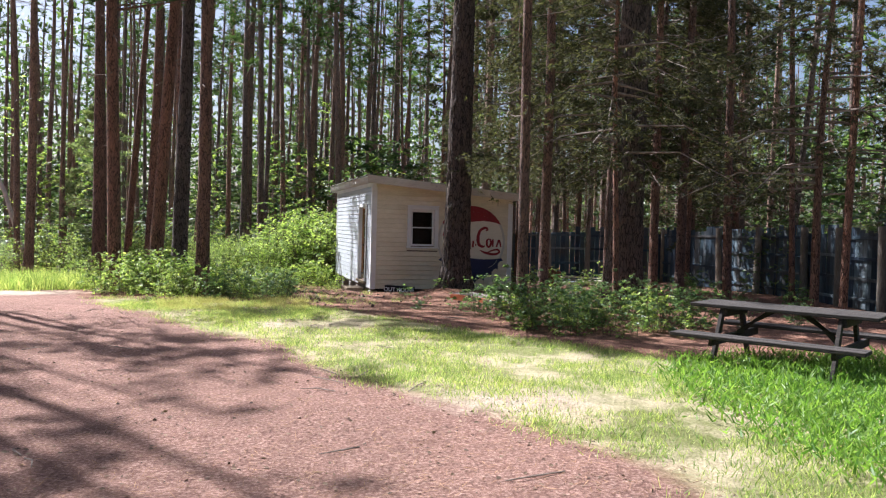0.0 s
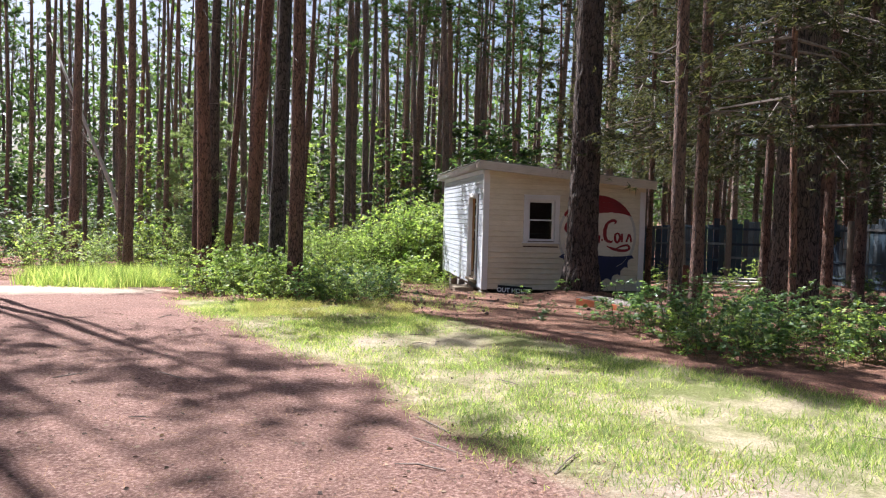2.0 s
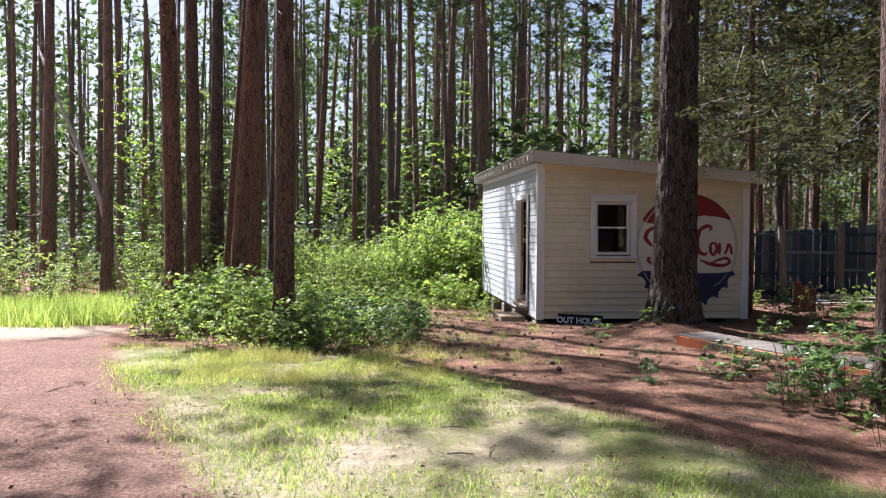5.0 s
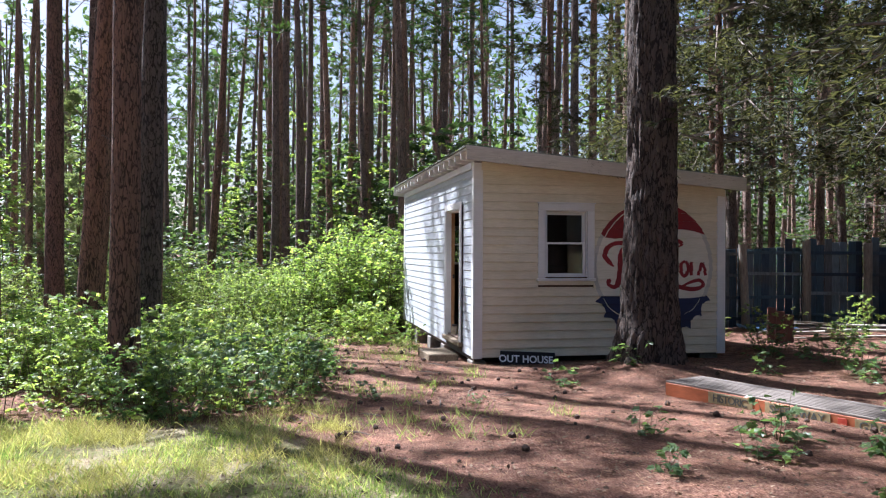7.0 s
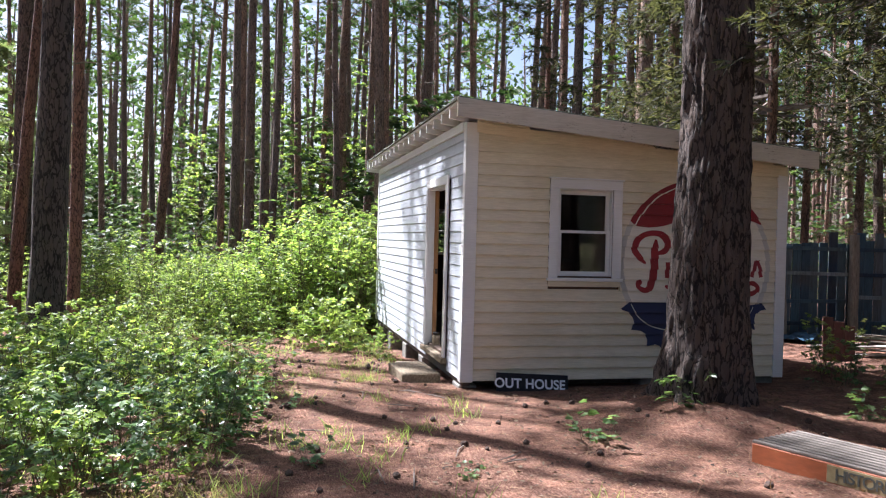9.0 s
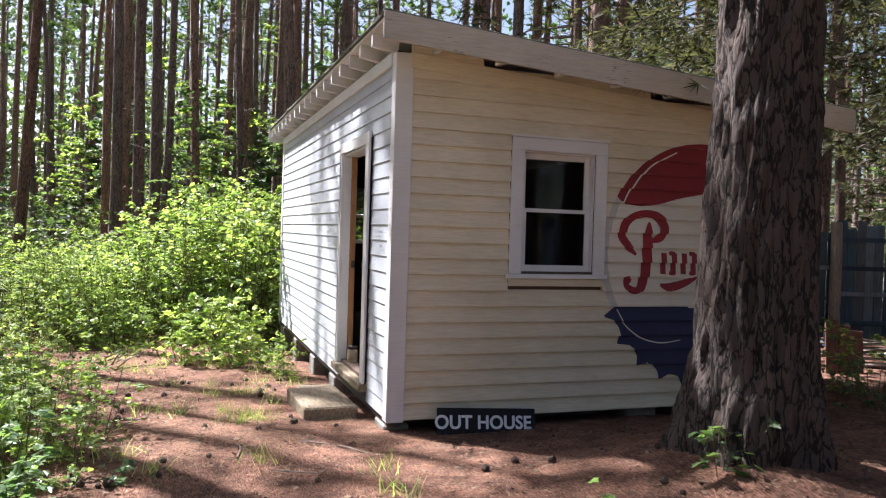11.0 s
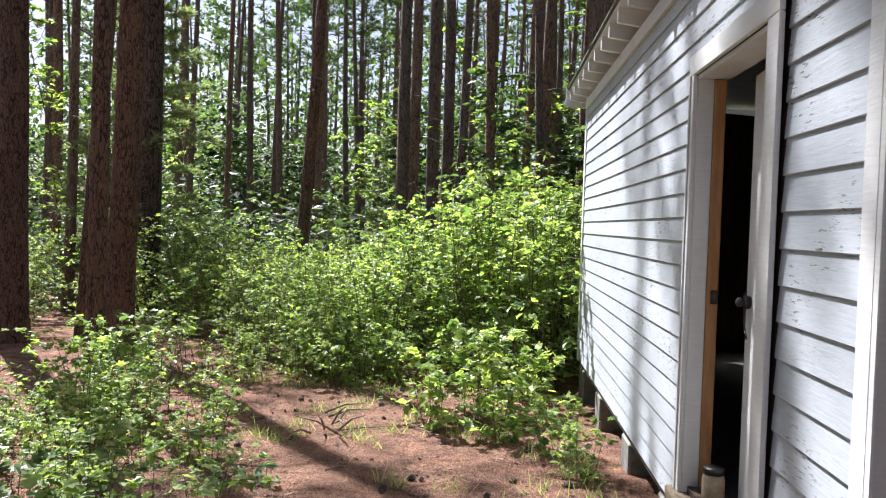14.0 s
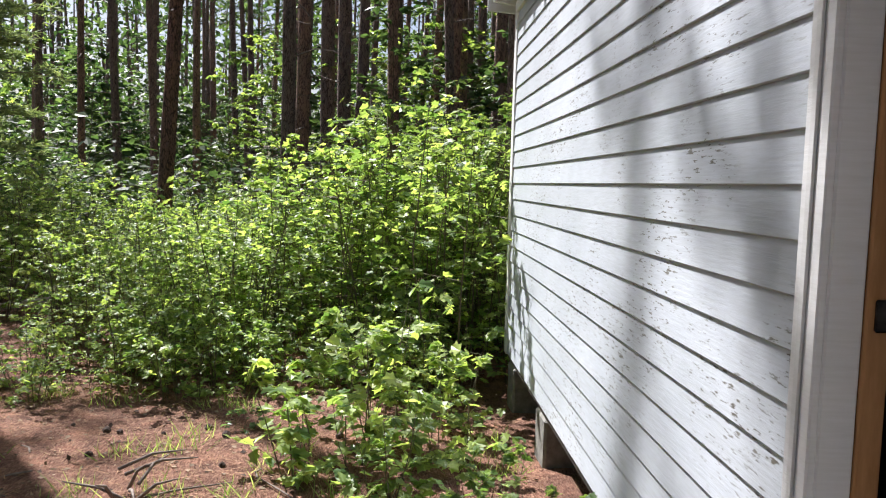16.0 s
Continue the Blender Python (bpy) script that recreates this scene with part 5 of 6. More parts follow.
# hemlocks and young conifers with low drooping sprays
def hemlock(name, at, seed, height, r0, lo, reach, mat, branches, tufts, label, droop=0.45, per_tuft=14, size=0.12):
    rng = random.Random(seed)
    t = thing(name, at, label, "tree")
    v, f, axis = trunk_mesh(rng, height, r0, (rng.uniform(-0.02, 0.02), 0), 14, 20, flare=0.25)
    child("trunk", mesh("trunk", v, f, "bark", True), t)
    (v, f), (lv, lf) = needle_crown(seed, axis, lo, height, branches, reach, tufts, per_tuft, size, droop, 0.7, 0.15)
    crown = child("crown", fast_mesh("crown", v, f, mat), t)
    tagged(child("bough", mesh("bough", lv, lf, "twig"), crown), kind="stuff")
    return t


HEM = "hemlock with drooping dull green needle sprays"
hemlock("hemlock_tree", stand(9.0, 16.7), 301, 11, 0.10, 3.3, 3.8, "needle_dry", 80, 74, HEM)
hemlock("hemlock_tree", stand(10.6, 17.3), 312, 12, 0.09, 3.4, 3.0, "needle_dry", 74, 50, HEM)
hemlock("hemlock_tree", stand(12.3, 18.4), 313, 12, 0.09, 3.2, 3.0, "needle_dry", 70, 44, HEM)
hemlock("hemlock_tree", stand(8.25, 20.7), 314, 12, 0.08, 3.3, 3.3, "needle_dry", 84, 76, HEM)
hemlock("hemlock_tree", stand(10.7, 24.9), 315, 12, 0.08, 3.2, 2.8, "needle_dry", 70, 44, HEM)
hemlock("hemlock_tree", stand(10.3, 11.4), 302, 9, 0.08, 2.2, 2.4, "needle_dry", 56, 30, HEM)
hemlock("hemlock_tree", stand(11.2, 19.2), 303, 11, 0.1, 3.2, 2.8, "needle_dry", 68, 46, HEM)
hemlock("hemlock_tree", stand(7.0, 12.6), 304, 9, 0.06, 2.9, 2.2, "needle_dry", 60, 40, HEM)
hemlock("hemlock_tree", stand(12.3, 25.2), 311, 11, 0.09, 3.2, 2.4, "needle_dry", 54, 36, HEM)
hemlock("hemlock_tree", stand(15.7, 20.8), 305, 10, 0.09, 2.6, 2.6, "needle_dry", 50, 26, HEM)
hemlock("hemlock_tree", stand(9.6, 27.4), 308, 11, 0.1, 2.6, 2.6, "needle_dry", 50, 26, HEM)
hemlock("hemlock_tree", stand(13.0, 30.5), 309, 11, 0.1, 2.4, 2.6, "needle_dry", 50, 26, HEM)
dark_kinds = [hemlock("forest_hemlock", stand(16.0 + 2.5 * i, 24.0 + 4 * i), 320 + i, 13, 0.1, 1.6, 2.7, "needle_dry", 46, 14, "dark dense hemlock behind the fence", 0.4, 14, 0.2) for i in range(3)]
for i in range(18):
    for _ in range(80):
        x, y = RND.uniform(15.0, 34), RND.uniform(6, 56)
        if x > 13.0 + max(0.0, y - 9) * 0.2 and math.degrees(math.atan2(x, y)) < 60 and x / (y + 4) > 0.2 and min(math.hypot(x - a, y - b) for a, b in spots) > 0.9:
            break
    spots.append((x, y))
    copy_thing(dark_kinds[i % 3], pose(*stand(x, y), 0, 0, RND.uniform(0, 360)) @ Matrix.Scale(RND.uniform(0.7, 1.2), 4))
for x, y in ((8.6, 30.2), (16.6, 24.6)):
    copy_thing(dark_kinds[1], pose(*stand(x, y), 0, 0, 90 * x) @ Matrix.Scale(0.95, 4))
hemlock("young_pine", stand(-4.9, 34.2), 306, 6.8, 0.07, 0.6, 2.2, "needle_pale", 64, 20, "young pine with soft pale green needles to the ground", 0.15, 13, 0.2)


# broad-leaved saplings
def sapling(seed, height, spread, stems, leaves, leaf_len, mat, shape="broad", low=0.03):
    """Thin stems with side twigs and lobed leaves, fuller towards the light."""
    rs = np.random.RandomState(seed)
    rng = random.Random(seed)
    limb, bases, ways = [], [], []
    each = max(1, leaves // stems)
    for s in range(stems):
        a = rng.uniform(0, 6.28)
        h = height * rng.uniform(0.6, 1.0)
        foot = Vector((math.cos(a), math.sin(a), 0)) * spread * 0.35 * rng.random()
        top = foot + Vector((math.cos(a) * spread * 0.5 * rng.random(), math.sin(a) * spread * 0.5 * rng.random(), h))
        midp = foot.lerp(top, 0.5) + Vector((rng.uniform(-0.05, 0.05), rng.uniform(-0.05, 0.05), 0)) * height
        r = 0.003 + 0.0026 * h
        limb.append(tube([foot - Vector((0, 0, 0.03)), midp, top], [r, r * 0.7, r * 0.25], 4, False))
        twigs = max(3, int(h * (8 if h < 3 else 4)))
        tw = []
        for k in range(twigs):
            u = low + (1 - low) * (k + rng.random()) / twigs
            p = foot.lerp(midp, u * 2) if u < 0.5 else midp.lerp(top, u * 2 - 1)
            b = rng.uniform(0, 6.28)
            L = spread * 0.5 * (1.1 - 0.75 * u) * rng.uniform(0.5, 1.1)
            q = p + Vector((math.cos(b), math.sin(b), rng.uniform(0.0, 0.5))) * L
            limb.append(tube([p, q], [r * 0.4, r * 0.15], 3, False))
            tw.append((p, q))
        for k in range(each):
            p, q = tw[rng.randrange(len(tw))]
            c = p.lerp(q, 0.25 + 0.85 * rng.random())
            bases.append((c.x + rng.uniform(-0.02, 0.02), c.y + rng.uniform(-0.02, 0.02), c.z + rng.uniform(-0.03, 0.02)))
            d = (q - p).normalized()
            g = rng.uniform(0, 6.28)
            ways.append((d.x * 0.7 + math.cos(g), d.y * 0.7 + math.sin(g), rng.uniform(-0.5, 0.25)))
    base, way = np.array(bases), np.array(ways)
    up = np.array([-0.1, 0.05, 0.9]) + (rs.rand(len(base), 3) - 0.5) * 1.15
    ln = leaf_len * (0.55 + 0.75 * rs.rand(len(base)))
    sh, fa = (BROAD, BROAD_F) if shape == "broad" else (DIAMOND, DIAMOND_F)
    v, f = scatter_leaves(sh, fa, base, way, up, ln, ln * (1.0 if shape == "broad" else 0.95))
    return fast_mesh("foliage", v, f, mat), mesh("stem", *joined(limb), "stem")


def plant(name, foliage, stem, at, label, group, turn=0.0, size=1.0):
    t = new(name)
    t.matrix_basis = pose(*at, 0, 0, turn) @ Matrix.Scale(size, 4)
    tagged(t, label, "plant", group)
    child("foliage", foliage, t)
    tagged(child("stem", stem, t), kind="stuff")
    return t


# DIM and SHADE wear the darkened leaf copy, for plants meant to look shaded
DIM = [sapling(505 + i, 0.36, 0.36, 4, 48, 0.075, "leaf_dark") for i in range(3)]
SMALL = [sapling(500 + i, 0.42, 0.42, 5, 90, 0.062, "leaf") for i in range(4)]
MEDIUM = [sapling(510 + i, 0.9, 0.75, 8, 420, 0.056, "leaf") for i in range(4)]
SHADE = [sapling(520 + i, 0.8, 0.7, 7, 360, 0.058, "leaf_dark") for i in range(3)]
TALL = [sapling(530 + i, 1.85, 1.15, 10, 1000, 0.058, "leaf") for i in range(4)]
NEAR = [sapling(550 + i, 0.95, 0.7, 6, 300, 0.085, "leaf") for i in range(2)]
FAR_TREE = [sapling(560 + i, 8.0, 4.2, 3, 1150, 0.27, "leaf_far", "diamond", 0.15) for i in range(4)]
# brighter leaf colour here stands for sun shining through these crowns
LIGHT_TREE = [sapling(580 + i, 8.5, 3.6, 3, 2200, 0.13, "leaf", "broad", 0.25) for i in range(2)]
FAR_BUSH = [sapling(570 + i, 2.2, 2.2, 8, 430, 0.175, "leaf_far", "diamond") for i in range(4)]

PR = random.Random(5)
LOW_L, MID_L, TALL_L = "low green seedlings with lobed leaves on the litter", "knee-high green saplings with lobed sunlit leaves", "head-high thicket of bright green lobed leaves"


def fill(shapes, name, label, group, n, area, size=(0.8, 1.2), gap=0.25, keep=lambda x, y: True, grow=lambda x, y: 1.0):
    """Strew n plants over an ellipse or box area."""
    x0, x1, y0, y1 = area
    got, guard = [], 0
    while len(got) < n and guard < n * 40:
        guard += 1
        x, y = PR.uniform(x0, x1), PR.uniform(y0, y1)
        if not keep(x, y) or any((x - a) ** 2 + (y - b) ** 2 < gap * gap for a, b in got):
            continue
        got.append((x, y))
        fo, st = shapes[PR.randrange(len(shapes))]
        plant(name, fo, st, stand(x, y), label, group, PR.uniform(0, 360), PR.uniform(*size) * grow(x, y))


def clear_path(x, y):
    """Off the worn way to the door, behind the mown front of the bank."""
    return y > bend(x, [(-4, 19.6), (-2.5, 18), (-1.2, 16.3), (-0.5, 16.2), (0.2, 15.6), (1, 16), (2, 17)]) and x < bend(y, [(13, 0.4), (15.5, 0.7), (17, 1.5), (18.5, 1.7), (20.5, 1.75), (22, 1.2), (23, 1.0), (24, 0.5), (25.4, -0.8), (26, 3)]) and x > max(-4.2, road_edge(min(y, 21)) + 0.25)


def open_litter(x, y):
    """Off the bare sunlit litter at the feet of the three pines."""
    return clear_path(x, y) and not (-5.5 < x < -0.9 and 22.9 < y < 28.3)


# the sunlit bank between road and shed
fill(MEDIUM, "sapling", MID_L, "saplings on the sunlit bank", 48, (-2.5, 1.7, 15.4, 20.5), (0.8, 1.25), 0.32, clear_path, lambda x, y: 0.74 + 0.24 * smoothstep(-0.6, 1.2, -x))
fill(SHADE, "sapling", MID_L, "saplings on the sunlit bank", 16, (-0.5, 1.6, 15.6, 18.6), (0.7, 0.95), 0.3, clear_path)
fill(MEDIUM, "sapling", MID_L, "saplings on the sunlit bank", 28, (-3.6, 0.2, 20.0, 25.0), (0.7, 1.1), 0.36, open_litter)
fill(SMALL, "seedling", LOW_L, "seedlings on the bank", 46, (-3.6, 2.0, 14.9, 24.0), (0.7, 1.2), 0.25, open_litter)
fill(MEDIUM, "sapling", MID_L, "saplings on the sunlit bank", 20, (-1.0, 1.5, 20.6, 24.0), (0.42, 0.68), 0.3, open_litter)
# the tall thicket beyond the shed's door side
fill(TALL, "thicket_bush", TALL_L, "thicket beside the shed", 40, (0.3, 4.4, 26.2, 31.0), (1.0, 1.4), 0.5, lambda x, y: y > 26.1 + 0.25 * abs(x - 2.2), lambda x, y: 0.58 + 0.55 * smoothstep(0.3, 2.8, x) + 0.1 * smoothstep(26, 29, y))
fill(TALL, "thicket_bush", TALL_L, "thicket beside the shed", 16, (-1.4, 1.0, 29.0, 34.0), (0.7, 1.1), 0.6)
# unseen bushes added behind the shed to keep sun off its back window
for x, y, s in ((4.8, 27.0, 1.2), (5.5, 27.2, 1.1), (4.4, 26.6, 1.1)):
    fo, st = TALL[PR.randrange(4)]
    plant("thicket_bush", fo, st, stand(x, y), TALL_L, "thicket beside the shed", PR.uniform(0, 360), s)
fill(MEDIUM, "sapling", MID_L, "saplings before the thicket", 22, (-0.4, 3.3, 25.5, 26.6), (0.6, 1.0), 0.28)
fill(TALL, "thicket_bush", TALL_L, "thicket beside the shed", 12, (-0.7, 1.4, 26.6, 29.4), (0.65, 0.95), 0.5)
# sunlit brush between the trunks beyond the bank
fill(TALL, "thicket_bush", TALL_L, "brush between the trunks", 26, (-8.0, -0.8, 28.6, 36.0), (0.75, 1.3), 0.8)
fill(TALL, "thicket_bush", TALL_L, "brush between the trunks", 8, (-8.5, -5.4, 21.8, 29.0), (0.6, 1.05), 0.9)
fill(FAR_BUSH, "forest_bush", "leafy green bush on the forest floor", "bushes in the wood", 12, (-9.0, 0.0, 33.0, 41.0), (0.7, 1.4), 1.3)
fill(FAR_BUSH, "forest_bush", "leafy green bush on the forest floor", "bushes in the wood", 22, (-16.0, 3.0, 40.0, 54.0), (0.9, 1.7), 1.5)
fill(FAR_TREE, "broadleaf_tree", "slim broad-leaved tree with light green leaves among the pines", "broad-leaved trees in the wood", 12, (-12.0, 6.0, 47.0, 60.0), (0.9, 1.3), 2.5)
# young shoots beside the door wall
for x, y, s in ((2.45, 23.9, 0.95), (2.85, 23.5, 0.8), (3.15, 24.2, 0.9), (3.35, 23.2, 0.62), (2.75, 24.4, 1.05), (3.45, 22.6, 0.5), (3.3, 24.9, 0.75)):
    fo, st = NEAR[PR.randrange(2)]
    plant("sapling", fo, st, stand(x, y), "leafy young sapling growing beside the wall", "saplings beside the wall", PR.uniform(0, 360), s)
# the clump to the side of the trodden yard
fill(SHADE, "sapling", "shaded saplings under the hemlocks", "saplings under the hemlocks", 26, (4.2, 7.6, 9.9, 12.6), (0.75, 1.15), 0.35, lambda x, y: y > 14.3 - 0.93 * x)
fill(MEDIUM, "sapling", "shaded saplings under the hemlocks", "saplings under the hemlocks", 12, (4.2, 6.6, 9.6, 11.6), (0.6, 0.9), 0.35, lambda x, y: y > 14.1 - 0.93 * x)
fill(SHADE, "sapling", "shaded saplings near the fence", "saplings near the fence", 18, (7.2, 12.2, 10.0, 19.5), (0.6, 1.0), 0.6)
fill(MEDIUM, "sapling", "sunlit saplings along the fence", "saplings near the fence", 7, (8.5, 12.8, 19.5, 24.5), (0.5, 0.9), 0.6)
for x, y, s in ((4.75, 14.15, 1.1), (4.35, 13.7, 1.0), (3.85, 14.5, 0.8), (3.5, 13.5, 0.7), (4.15, 16.95, 0.9), (2.1, 16.75, 0.75), (2.0, 18.6, 0.5), (5.05, 17.35, 1.0), (6.8, 17.3, 0.9), (7.6, 16.6, 1.0), (8.3, 18.6, 0.9), (5.2, 13.6, 1.0), (3.0, 16.2, 0.4), (1.5, 22.0, 0.7), (1.9, 24.7, 0.6), (0.6, 23.2, 0.8), (1.1, 20.9, 1.0), (0.9, 19.9, 1.2), (0.3, 21.5, 1.1), (1.3, 19.0, 1.0)):
    fo, st = DIM[PR.randrange(3)]
    plant("seedling", fo, st, stand(x, y), LOW_L, "seedlings on the litter", PR.uniform(0, 360), s)

# broad-leaved trees and brush inside the wood
for i in range(108):
    for _ in range(60):
        x, y = PR.uniform(-32, 38), PR.uniform(18, 66)
        # first 22 go unseen behind the start, added to darken pane reflections and skylight
        if i < 22:
            x, y = PR.uniform(-14, 22), PR.uniform(-16, -6)
            break
        if wooded(x, y) and wedge(x, y) and not sunny_gap(x, y) and not (x < -4 and y < 17) and math.hypot(x - 1, y - 12) > 17:
            break
    fo, st = FAR_TREE[i % 4]
    if x > 8 and y > 0 and i % 3:
        x = -x * 0.9
        if not wooded(x, y) or sunny_gap(x, y):
            continue
    t = plant("broadleaf_tree", fo, st, stand(x, y), "slim broad-leaved tree with light green leaves among the pines", "broad-leaved trees in the wood", PR.uniform(0, 360), PR.uniform(0.6, 1.25))
    t["category"] = "tree"
for i, (x, y) in enumerate(((8.4, 31.2), (10.8, 34.4), (6.9, 36.5), (-0.6, 38.5), (-6.8, 36.0), (3.2, 38.0))):
    fo, st = LIGHT_TREE[i % 2]
    t = plant("broadleaf_tree", fo, st, stand(x, y), "slim broad-leaved tree with leaves coloured bright for backlight", "broad-leaved trees in the wood", 60 * i, 0.85 + 0.08 * (i % 3))
    t["category"] = "tree"
for i in range(150):
    for _ in range(60):
        x, y = PR.uniform(-30, 40), PR.uniform(8, 58)
        if wooded(x, y) and wedge(x, y):
            break
    fo, st = FAR_BUSH[i % 4]
    plant("forest_bush", fo, st, stand(x, y), "leafy green bush on the forest floor", "bushes in the wood", PR.uniform(0, 360), PR.uniform(0.5, 1.5))


def far_woods():
    """The wood beyond: a deep belt of trunks and leaves that closes the view."""
    rs = np.random.RandomState(9)
    n = 120000
    ang = np.radians(rs.uniform(-60, 75, n))
    rad = rs.uniform(58, 90, n)
    z = -1 + 21 * rs.rand(n) ** 1.15
    clump = np.array([noise.noise(Vector((a * 22, b * 0.12, c * 0.35))) for a, b, c in zip(ang, rad, z)])
    ok = clump > np.where(z < 10, -0.26, np.where(z < 14, -0.12, 0.02))
    base = np.stack([1 + np.sin(ang) * rad, 10 + np.cos(ang) * rad, z], 1)[ok]
    k = len(base)
    way = rs.rand(k, 3) - 0.5
    ln = 0.35 + 0.35 * rs.rand(k)
    v, f = scatter_leaves(DIAMOND, DIAMOND_F, base, way, rs.rand(k, 3) - 0.5 + np.array([0, -0.5, 0.3]), ln, ln * 0.9)
    wood = thing("far_woods", (0, 0, 0), "distant green wood closing the view", "woods", kind="stuff")
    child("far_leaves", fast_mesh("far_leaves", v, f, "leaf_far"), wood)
    bars = []
    for i in range(260):
        a, r = math.radians(rs.uniform(-60, 75)), rs.uniform(60, 90)
        p = Vector((1 + math.sin(a) * r, 10 + math.cos(a) * r, -1.5))
        bars.append(tube([p, p + Vector((rs.uniform(-0.4, 0.4), 0, 9)), p + Vector((rs.uniform(-0.6, 0.6), 0, 19))], [0.15, 0.12, 0.05], 6, False))
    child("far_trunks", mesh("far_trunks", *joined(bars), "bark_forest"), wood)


far_woods()


# ---- grass and litter ----
def sward():
    rs = np.random.RandomState(14)
    pts = []
    while len(pts) < 70000:
        x, y = rs.uniform(-3.5, 7.0), rs.uniform(2.0, 17.0)
        g = cover(x, y)[1] * (1 + 0.8 * smoothstep(2.6, 3.6, x) * (1 - smoothstep(6, 8, y)))
        patch = 0.45 + 1.2 * noise.noise(Vector((x * 1.1, y * 1.1, 0.3))) + 0.5 * noise.noise(Vector((x * 3.2, y * 3.2, 4.3)))
        if rs.rand() < g * max(0.0, patch):
            pts.append((x, y, ground_z(x, y)))
    b = np.array(pts)
    n = len(b)
    way = np.stack([rs.randn(n) * 0.55, rs.randn(n) * 0.55, np.ones(n)], 1)
    ln = 0.035 + 0.06 * rs.rand(n) ** 2
    v, f = scatter_leaves(BLADE, BLADE_F, b, way, rs.rand(n, 3) - 0.5, ln, 0.004 + 0.004 * rs.rand(n))
    tagged(new("grass", fast_mesh("grass", v, f, "grass")), "short dry yellow-green grass on the sunlit verge", "grass", kind="stuff")
    pts = []
    while len(pts) < 30000:
        x, y = rs.uniform(3.2, 9.0), rs.uniform(1.5, 7.8)
        d = smoothstep(-0.3, 0.5, x - bend(y, [(1.5, 4.0), (4, 3.7), (5.5, 3.95), (6.8, 4.4), (7.6, 5.1)])) * smoothstep(-0.2, 0.6, 7.9 - 0.12 * (x - 4) - y)
        d *= (1 - smoothstep(7.2, 9.0, x + 0.5 * noise.noise(Vector((x, y, 2.0))))) * smoothstep(1.5, 2.6, y + 0.5 * noise.noise(Vector((x, y, 6.0))))
        if rs.rand() < d:
            pts.append((x, y, ground_z(x, y)))
    b = np.array(pts)
    n = len(b)
    lift = rs.rand(n) ** 0.7
    b[:, 2] += lift * 0.16
    way = np.stack([rs.randn(n) * 0.8, rs.randn(n) * 0.8, 0.7 + 0.5 * rs.rand(n)], 1)
    ln = 0.05 + 0.08 * rs.rand(n)
    v, f = scatter_leaves(BLADE, BLADE_F, b, way, rs.rand(n, 3) - 0.5, ln, 0.009 + 0.011 * rs.rand(n))
    tagged(new("tall_grass", fast_mesh("tall_grass", v, f, "tall_grass")), "dense bright green knee-high grass", "grass", kind="stuff")
    m = 9000
    ang, out = rs.uniform(0, 6.283, m), np.sqrt(rs.rand(m)) * (0.8 + 0.3 * rs.rand(m))
    b = np.stack([-4.65 + 2.0 * out * np.cos(ang), 21.35 + 2.3 * out * np.sin(ang), np.zeros(m)], 1)
    b[:, 2] = [ground_z(x, y) for x, y in b[:, :2]]
    ln = 0.2 + 0.35 * rs.rand(m)
    v, f = scatter_leaves(BLADE, BLADE_F, b, np.stack([rs.randn(m) * 0.35, rs.randn(m) * 0.35, np.ones(m)], 1), rs.rand(m, 3) - 0.5, ln, 0.01 + 0.01 * rs.rand(m))
    tagged(new("verge_grass", fast_mesh("verge_grass", v, f, "grass")), "tall green grass on the far verge of the road", "grass", kind="stuff")
    # bleached tussocks along the foot of the bank
    k = 70
    at = np.stack([rs.uniform(-1.0, 1.7, k), rs.uniform(13.6, 16.0, k)], 1)
    bb = np.repeat(at, 90, 0) + rs.randn(k * 90, 2) * 0.1
    b = np.stack([bb[:, 0], bb[:, 1], [ground_z(x, y) for x, y in bb]], 1)
    n = len(b)
    ln = 0.07 + 0.11 * rs.rand(n)
    v, f = scatter_leaves(BLADE, BLADE_F, b, np.stack([rs.randn(n) * 0.9, rs.randn(n) * 0.9, np.ones(n)], 1), rs.rand(n, 3) - 0.5, ln, 0.003 + 0.003 * rs.rand(n))
    tagged(new("dry_grass", fast_mesh("dry_grass", v, f, "straw")), "bleached dry grass tussocks along the bank", "grass", kind="stuff")
    # thin tufts in the litter
    tufts = []
    while len(tufts) < 150:
        x, y = rs.uniform(-1.0, 3.6), rs.uniform(14.5, 26.0)
        tufts.append((x, y))
    bb = np.repeat(np.array(tufts), 26, 0) + rs.randn(150 * 26, 2) * 0.07
    b = np.stack([bb[:, 0], bb[:, 1], [ground_z(x, y) for x, y in bb]], 1)
    n = len(b)
    ln = 0.06 + 0.12 * rs.rand(n)
    v, f = scatter_leaves(BLADE, BLADE_F, b, np.stack([rs.randn(n) * 0.6, rs.randn(n) * 0.6, np.ones(n)], 1), rs.rand(n, 3) - 0.5, ln, 0.004 + 0.004 * rs.rand(n))
    tagged(new("grass_tufts", fast_mesh("grass_tufts", v, f, "grass")), "thin grass tufts in the pine litter", "grass", kind="stuff")


sward()


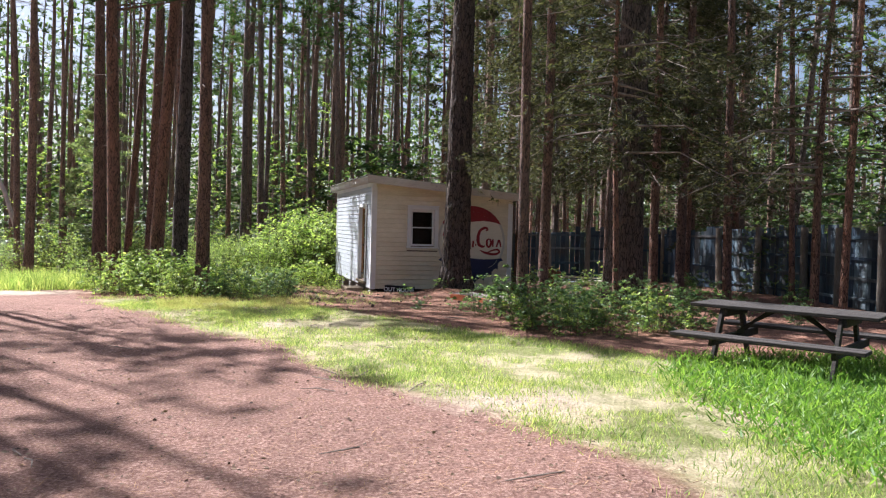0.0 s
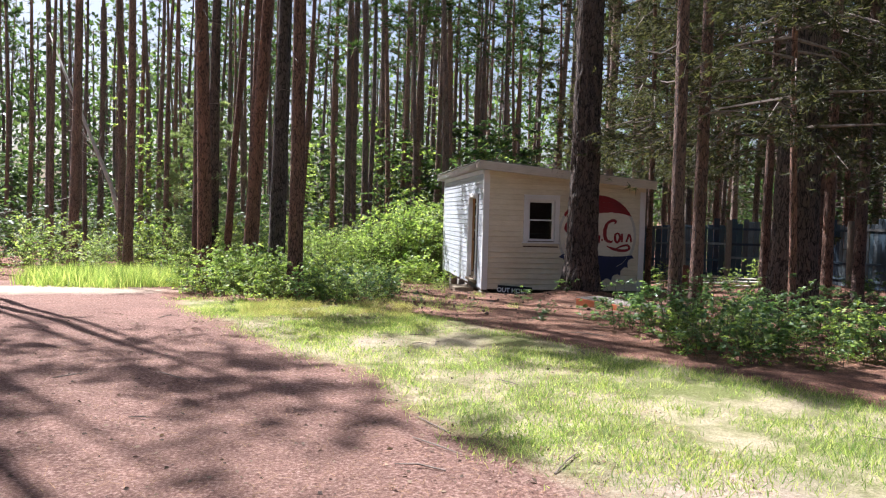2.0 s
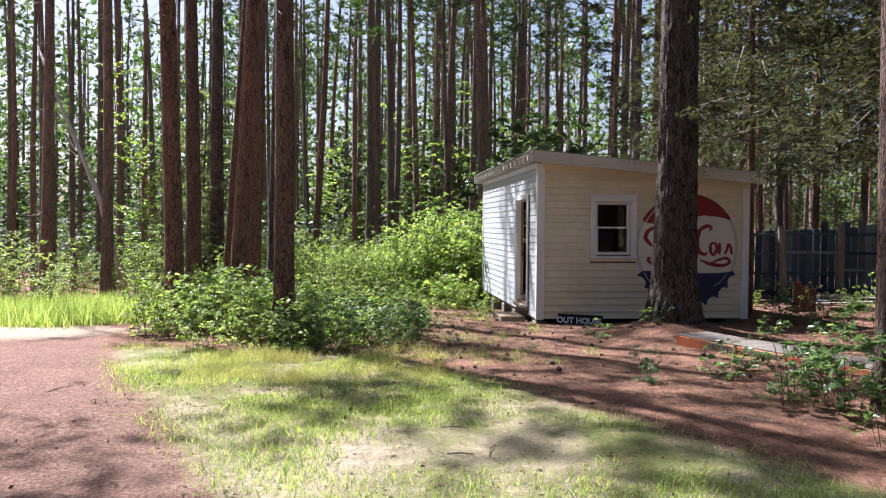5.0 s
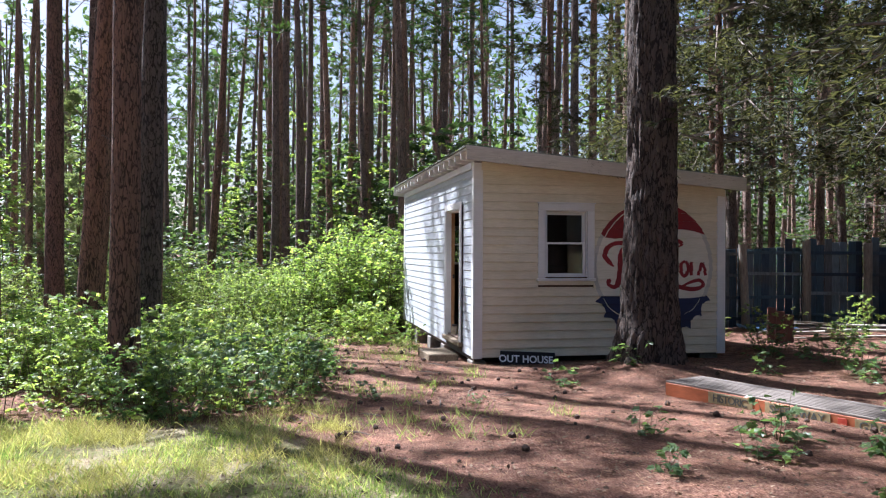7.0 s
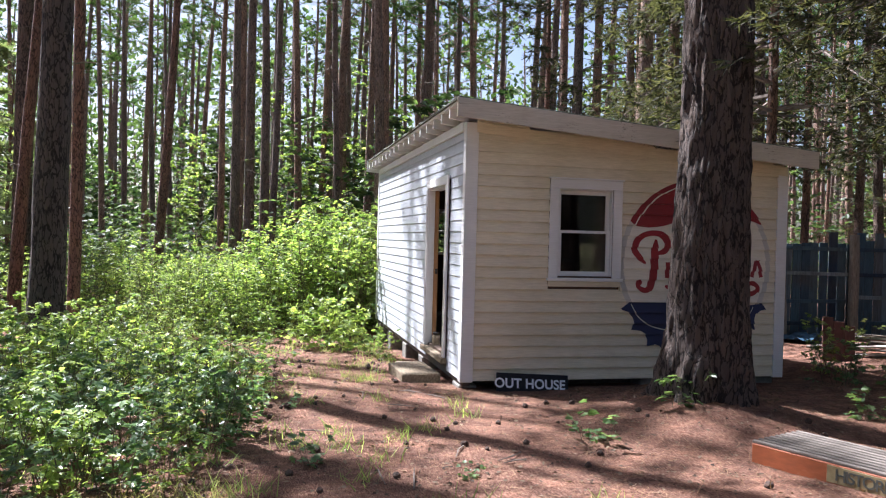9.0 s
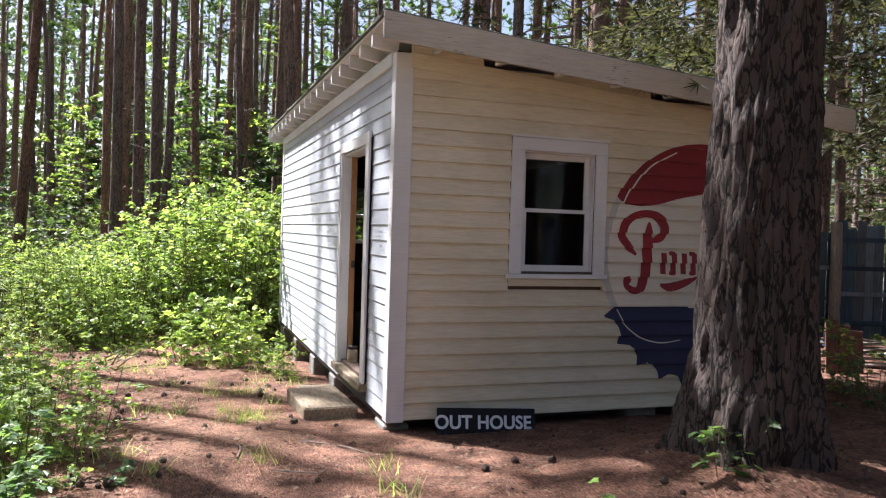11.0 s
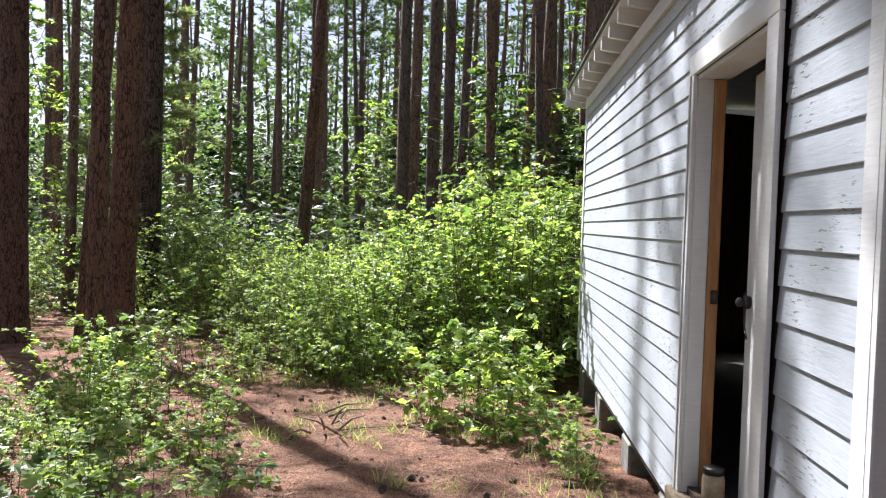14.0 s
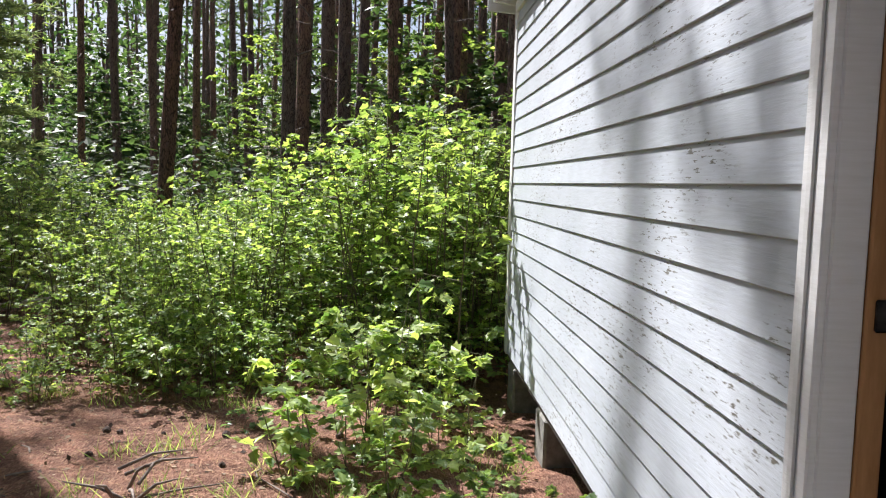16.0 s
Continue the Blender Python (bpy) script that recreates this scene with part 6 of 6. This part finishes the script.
def litter():
    rs = np.random.RandomState(31)
    n = 76000
    x = np.concatenate([rs.uniform(-1.5, 8.5, n // 2), rs.uniform(0.0, 4.2, n // 4), rs.uniform(-4, 3, n // 4)])
    y = np.concatenate([rs.uniform(12.0, 22.0, n // 2), rs.uniform(19.0, 26.0, n // 4), rs.uniform(1.5, 12, n // 4)])
    ok = ~((x > 3.75) & (y > 19.45))
    x, y = x[ok], y[ok]
    z = np.array([ground_z(a, b) for a, b in zip(x, y)]) + 0.004 + 0.008 * rs.rand(len(x))
    n = len(x)
    b = np.stack([x, y, z], 1)
    way = np.stack([rs.randn(n), rs.randn(n), rs.randn(n) * 0.12], 1)
    ln = 0.05 + 0.08 * rs.rand(n)
    v, f = scatter_leaves(SPIKE, SPIKE_F, b, way, np.array([0, 0, 1.0]) + rs.randn(n, 3) * 0.2, ln, 0.003 + 0.002 * rs.rand(n))
    m = 26000
    x = np.concatenate([rs.uniform(-1.5, 8.5, m // 2), rs.uniform(-1.0, 3.7, m // 4), rs.uniform(-4, 3, m // 4)])
    y = np.concatenate([rs.uniform(12.5, 19.4, m // 2), rs.uniform(19.0, 27.0, m // 4), rs.uniform(1.5, 14, m // 4)])
    z = np.array([ground_z(a, b) for a, b in zip(x, y)]) + 0.004
    cb = np.stack([x, y, z], 1)
    cl = 0.012 + 0.035 * rs.rand(len(x)) ** 2
    cv, cf = scatter_leaves(DIAMOND, DIAMOND_F, cb, np.stack([rs.randn(len(x)), rs.randn(len(x)), rs.randn(len(x)) * 0.2], 1), np.array([0, 0, 1.0]) + rs.randn(len(x), 3) * 0.35, cl, cl)
    tagged(new("ground_debris", fast_mesh("ground_debris", cv, cf, "chip")), "bits of bark and dead leaf on the ground", "debris", kind="stuff")
    tagged(new("pine_straw", fast_mesh("pine_straw", v, f, "litter")), "fallen brown pine needles", "pine needles", kind="stuff")


litter()


def pine_cones():
    rng = random.Random(8)
    verts, faces = [], []
    k, rows = 8, 6
    for i in range(rows):
        zz = -0.03 + 0.06 * i / (rows - 1)
        r = 0.022 * math.sin(math.pi * (i + 0.7) / (rows + 0.5)) + 0.004
        for j in range(k):
            a = 2 * math.pi * (j + 0.5 * (i % 2)) / k
            verts.append((math.cos(a) * r * (1.0 if (i + j) % 2 else 1.25), math.sin(a) * r * (1.0 if (i + j) % 2 else 1.25), zz))
    for i in range(rows - 1):
        for j in range(k):
            faces.append((i * k + j, i * k + (j + 1) % k, (i + 1) * k + (j + 1) % k, (i + 1) * k + j))
    faces += [tuple(range(k))[::-1], tuple((rows - 1) * k + j for j in range(k))]
    me = mesh("pine_cone", verts, faces, "cone")
    for i in range(130):
        if i < 90:
            x, y = rng.uniform(0.8, 3.6), rng.uniform(14.8, 25.0)
        else:
            x, y = rng.uniform(1.5, 6.0), rng.uniform(13.5, 18.5)
        if x > 3.7 and y > 19.3:
            continue
        ob = new("pine_cone", me)
        s = rng.uniform(0.45, 1.0)
        ob.matrix_basis = pose(x, y, ground_z(x, y) + 0.018 * s, 90 + rng.uniform(-20, 20), rng.uniform(-20, 20), rng.uniform(0, 360)) @ Matrix.Scale(s, 4)
        tagged(ob, "small brown pine cone lying on the litter", "pine cone", "fallen cones")
    for i in range(70):
        x, y = (rng.uniform(0.6, 3.4), rng.uniform(15.0, 25.0)) if i < 45 else (rng.uniform(-2.0, 4.5), rng.uniform(3.5, 14))
        L, a = rng.uniform(0.12, 0.5), rng.uniform(0, 6.28)
        z = ground_z(x, y) + 0.008
        dx, dy = math.cos(a) * L / 2, math.sin(a) * L / 2
        v, f = tube([(-dx, -dy, 0), (rng.uniform(-0.03, 0.03), rng.uniform(-0.03, 0.03), 0.012), (dx, dy, 0.004)], [0.005, 0.006, 0.003], 5)
        ob = new("twig", mesh("twig", v, f, "twig"))
        ob.matrix_basis = pose(x, y, z)
        tagged(ob, "thin dead twig on the ground", "twig", "fallen twigs")


pine_cones()


def brushwood():
    """A little heap of broken branches on the way, a bleached log in the thicket and a leaning dead tree."""
    rng = random.Random(17)
    t = thing("branch_heap", stand(1.55, 23.5), "small heap of grey broken branches on the litter", "branches")
    for i in range(9):
        a = rng.uniform(0, 6.28)
        L = rng.uniform(0.15, 0.38)
        p = Vector((rng.uniform(-0.12, 0.12), rng.uniform(-0.12, 0.12), 0.02 + 0.015 * i))
        q = p + Vector((math.cos(a) * L, math.sin(a) * L, rng.uniform(0.0, 0.18)))
        v, f = tube([p, p.lerp(q, 0.5) + Vector((0, 0, 0.03)), q], [0.010, 0.008, 0.003], 6)
        child("branch", mesh("branch", v, f, "twig", True), t)
    t = thing("fallen_log", stand(-0.9, 29.4), "bleached fallen trunk with broken limb stubs in the thicket", "log")
    v, f = tube([(-1.4, 0.3, 0.1), (-0.4, 0.1, 0.3), (0.8, -0.3, 0.5)], [0.045, 0.038, 0.02], 10)
    child("log", mesh("log", v, f, "pale_wood", True), t)
    for i in range(4):
        p = Vector((-1.0 + 0.5 * i, 0.2 - 0.13 * i, 0.2 + 0.09 * i))
        v, f = tube([p, p + Vector((rng.uniform(-0.2, 0.2), rng.uniform(-0.2, 0.2), rng.uniform(0.2, 0.45)))], [0.025, 0.01], 6)
        child("limb_stub", mesh("limb_stub", v, f, "pale_wood", True), t)
    t = thing("leaning_dead_tree", stand(-6.6, 31.0), "bleached dead tree leaning through the pines", "tree")
    v, f = tube([(0, 0, -0.1), (-1.0, 0.6, 3.0), (-2.6, 1.4, 6.4), (-3.6, 2.0, 8.6)], [0.09, 0.075, 0.05, 0.02], 8)
    child("trunk", mesh("trunk", v, f, "pale_wood", True), t)
    for i in range(14):
        s = rng.uniform(0.35, 0.95)
        p = Vector((-3.6 * s, 2.0 * s, 8.6 * s))
        v, f = tube([p, p + Vector((rng.uniform(-0.9, 0.5), rng.uniform(-0.5, 0.5), rng.uniform(0.2, 0.9)))], [0.018, 0.005], 4)
        child("branch", mesh("branch", v, f, "pale_wood"), t)


brushwood()
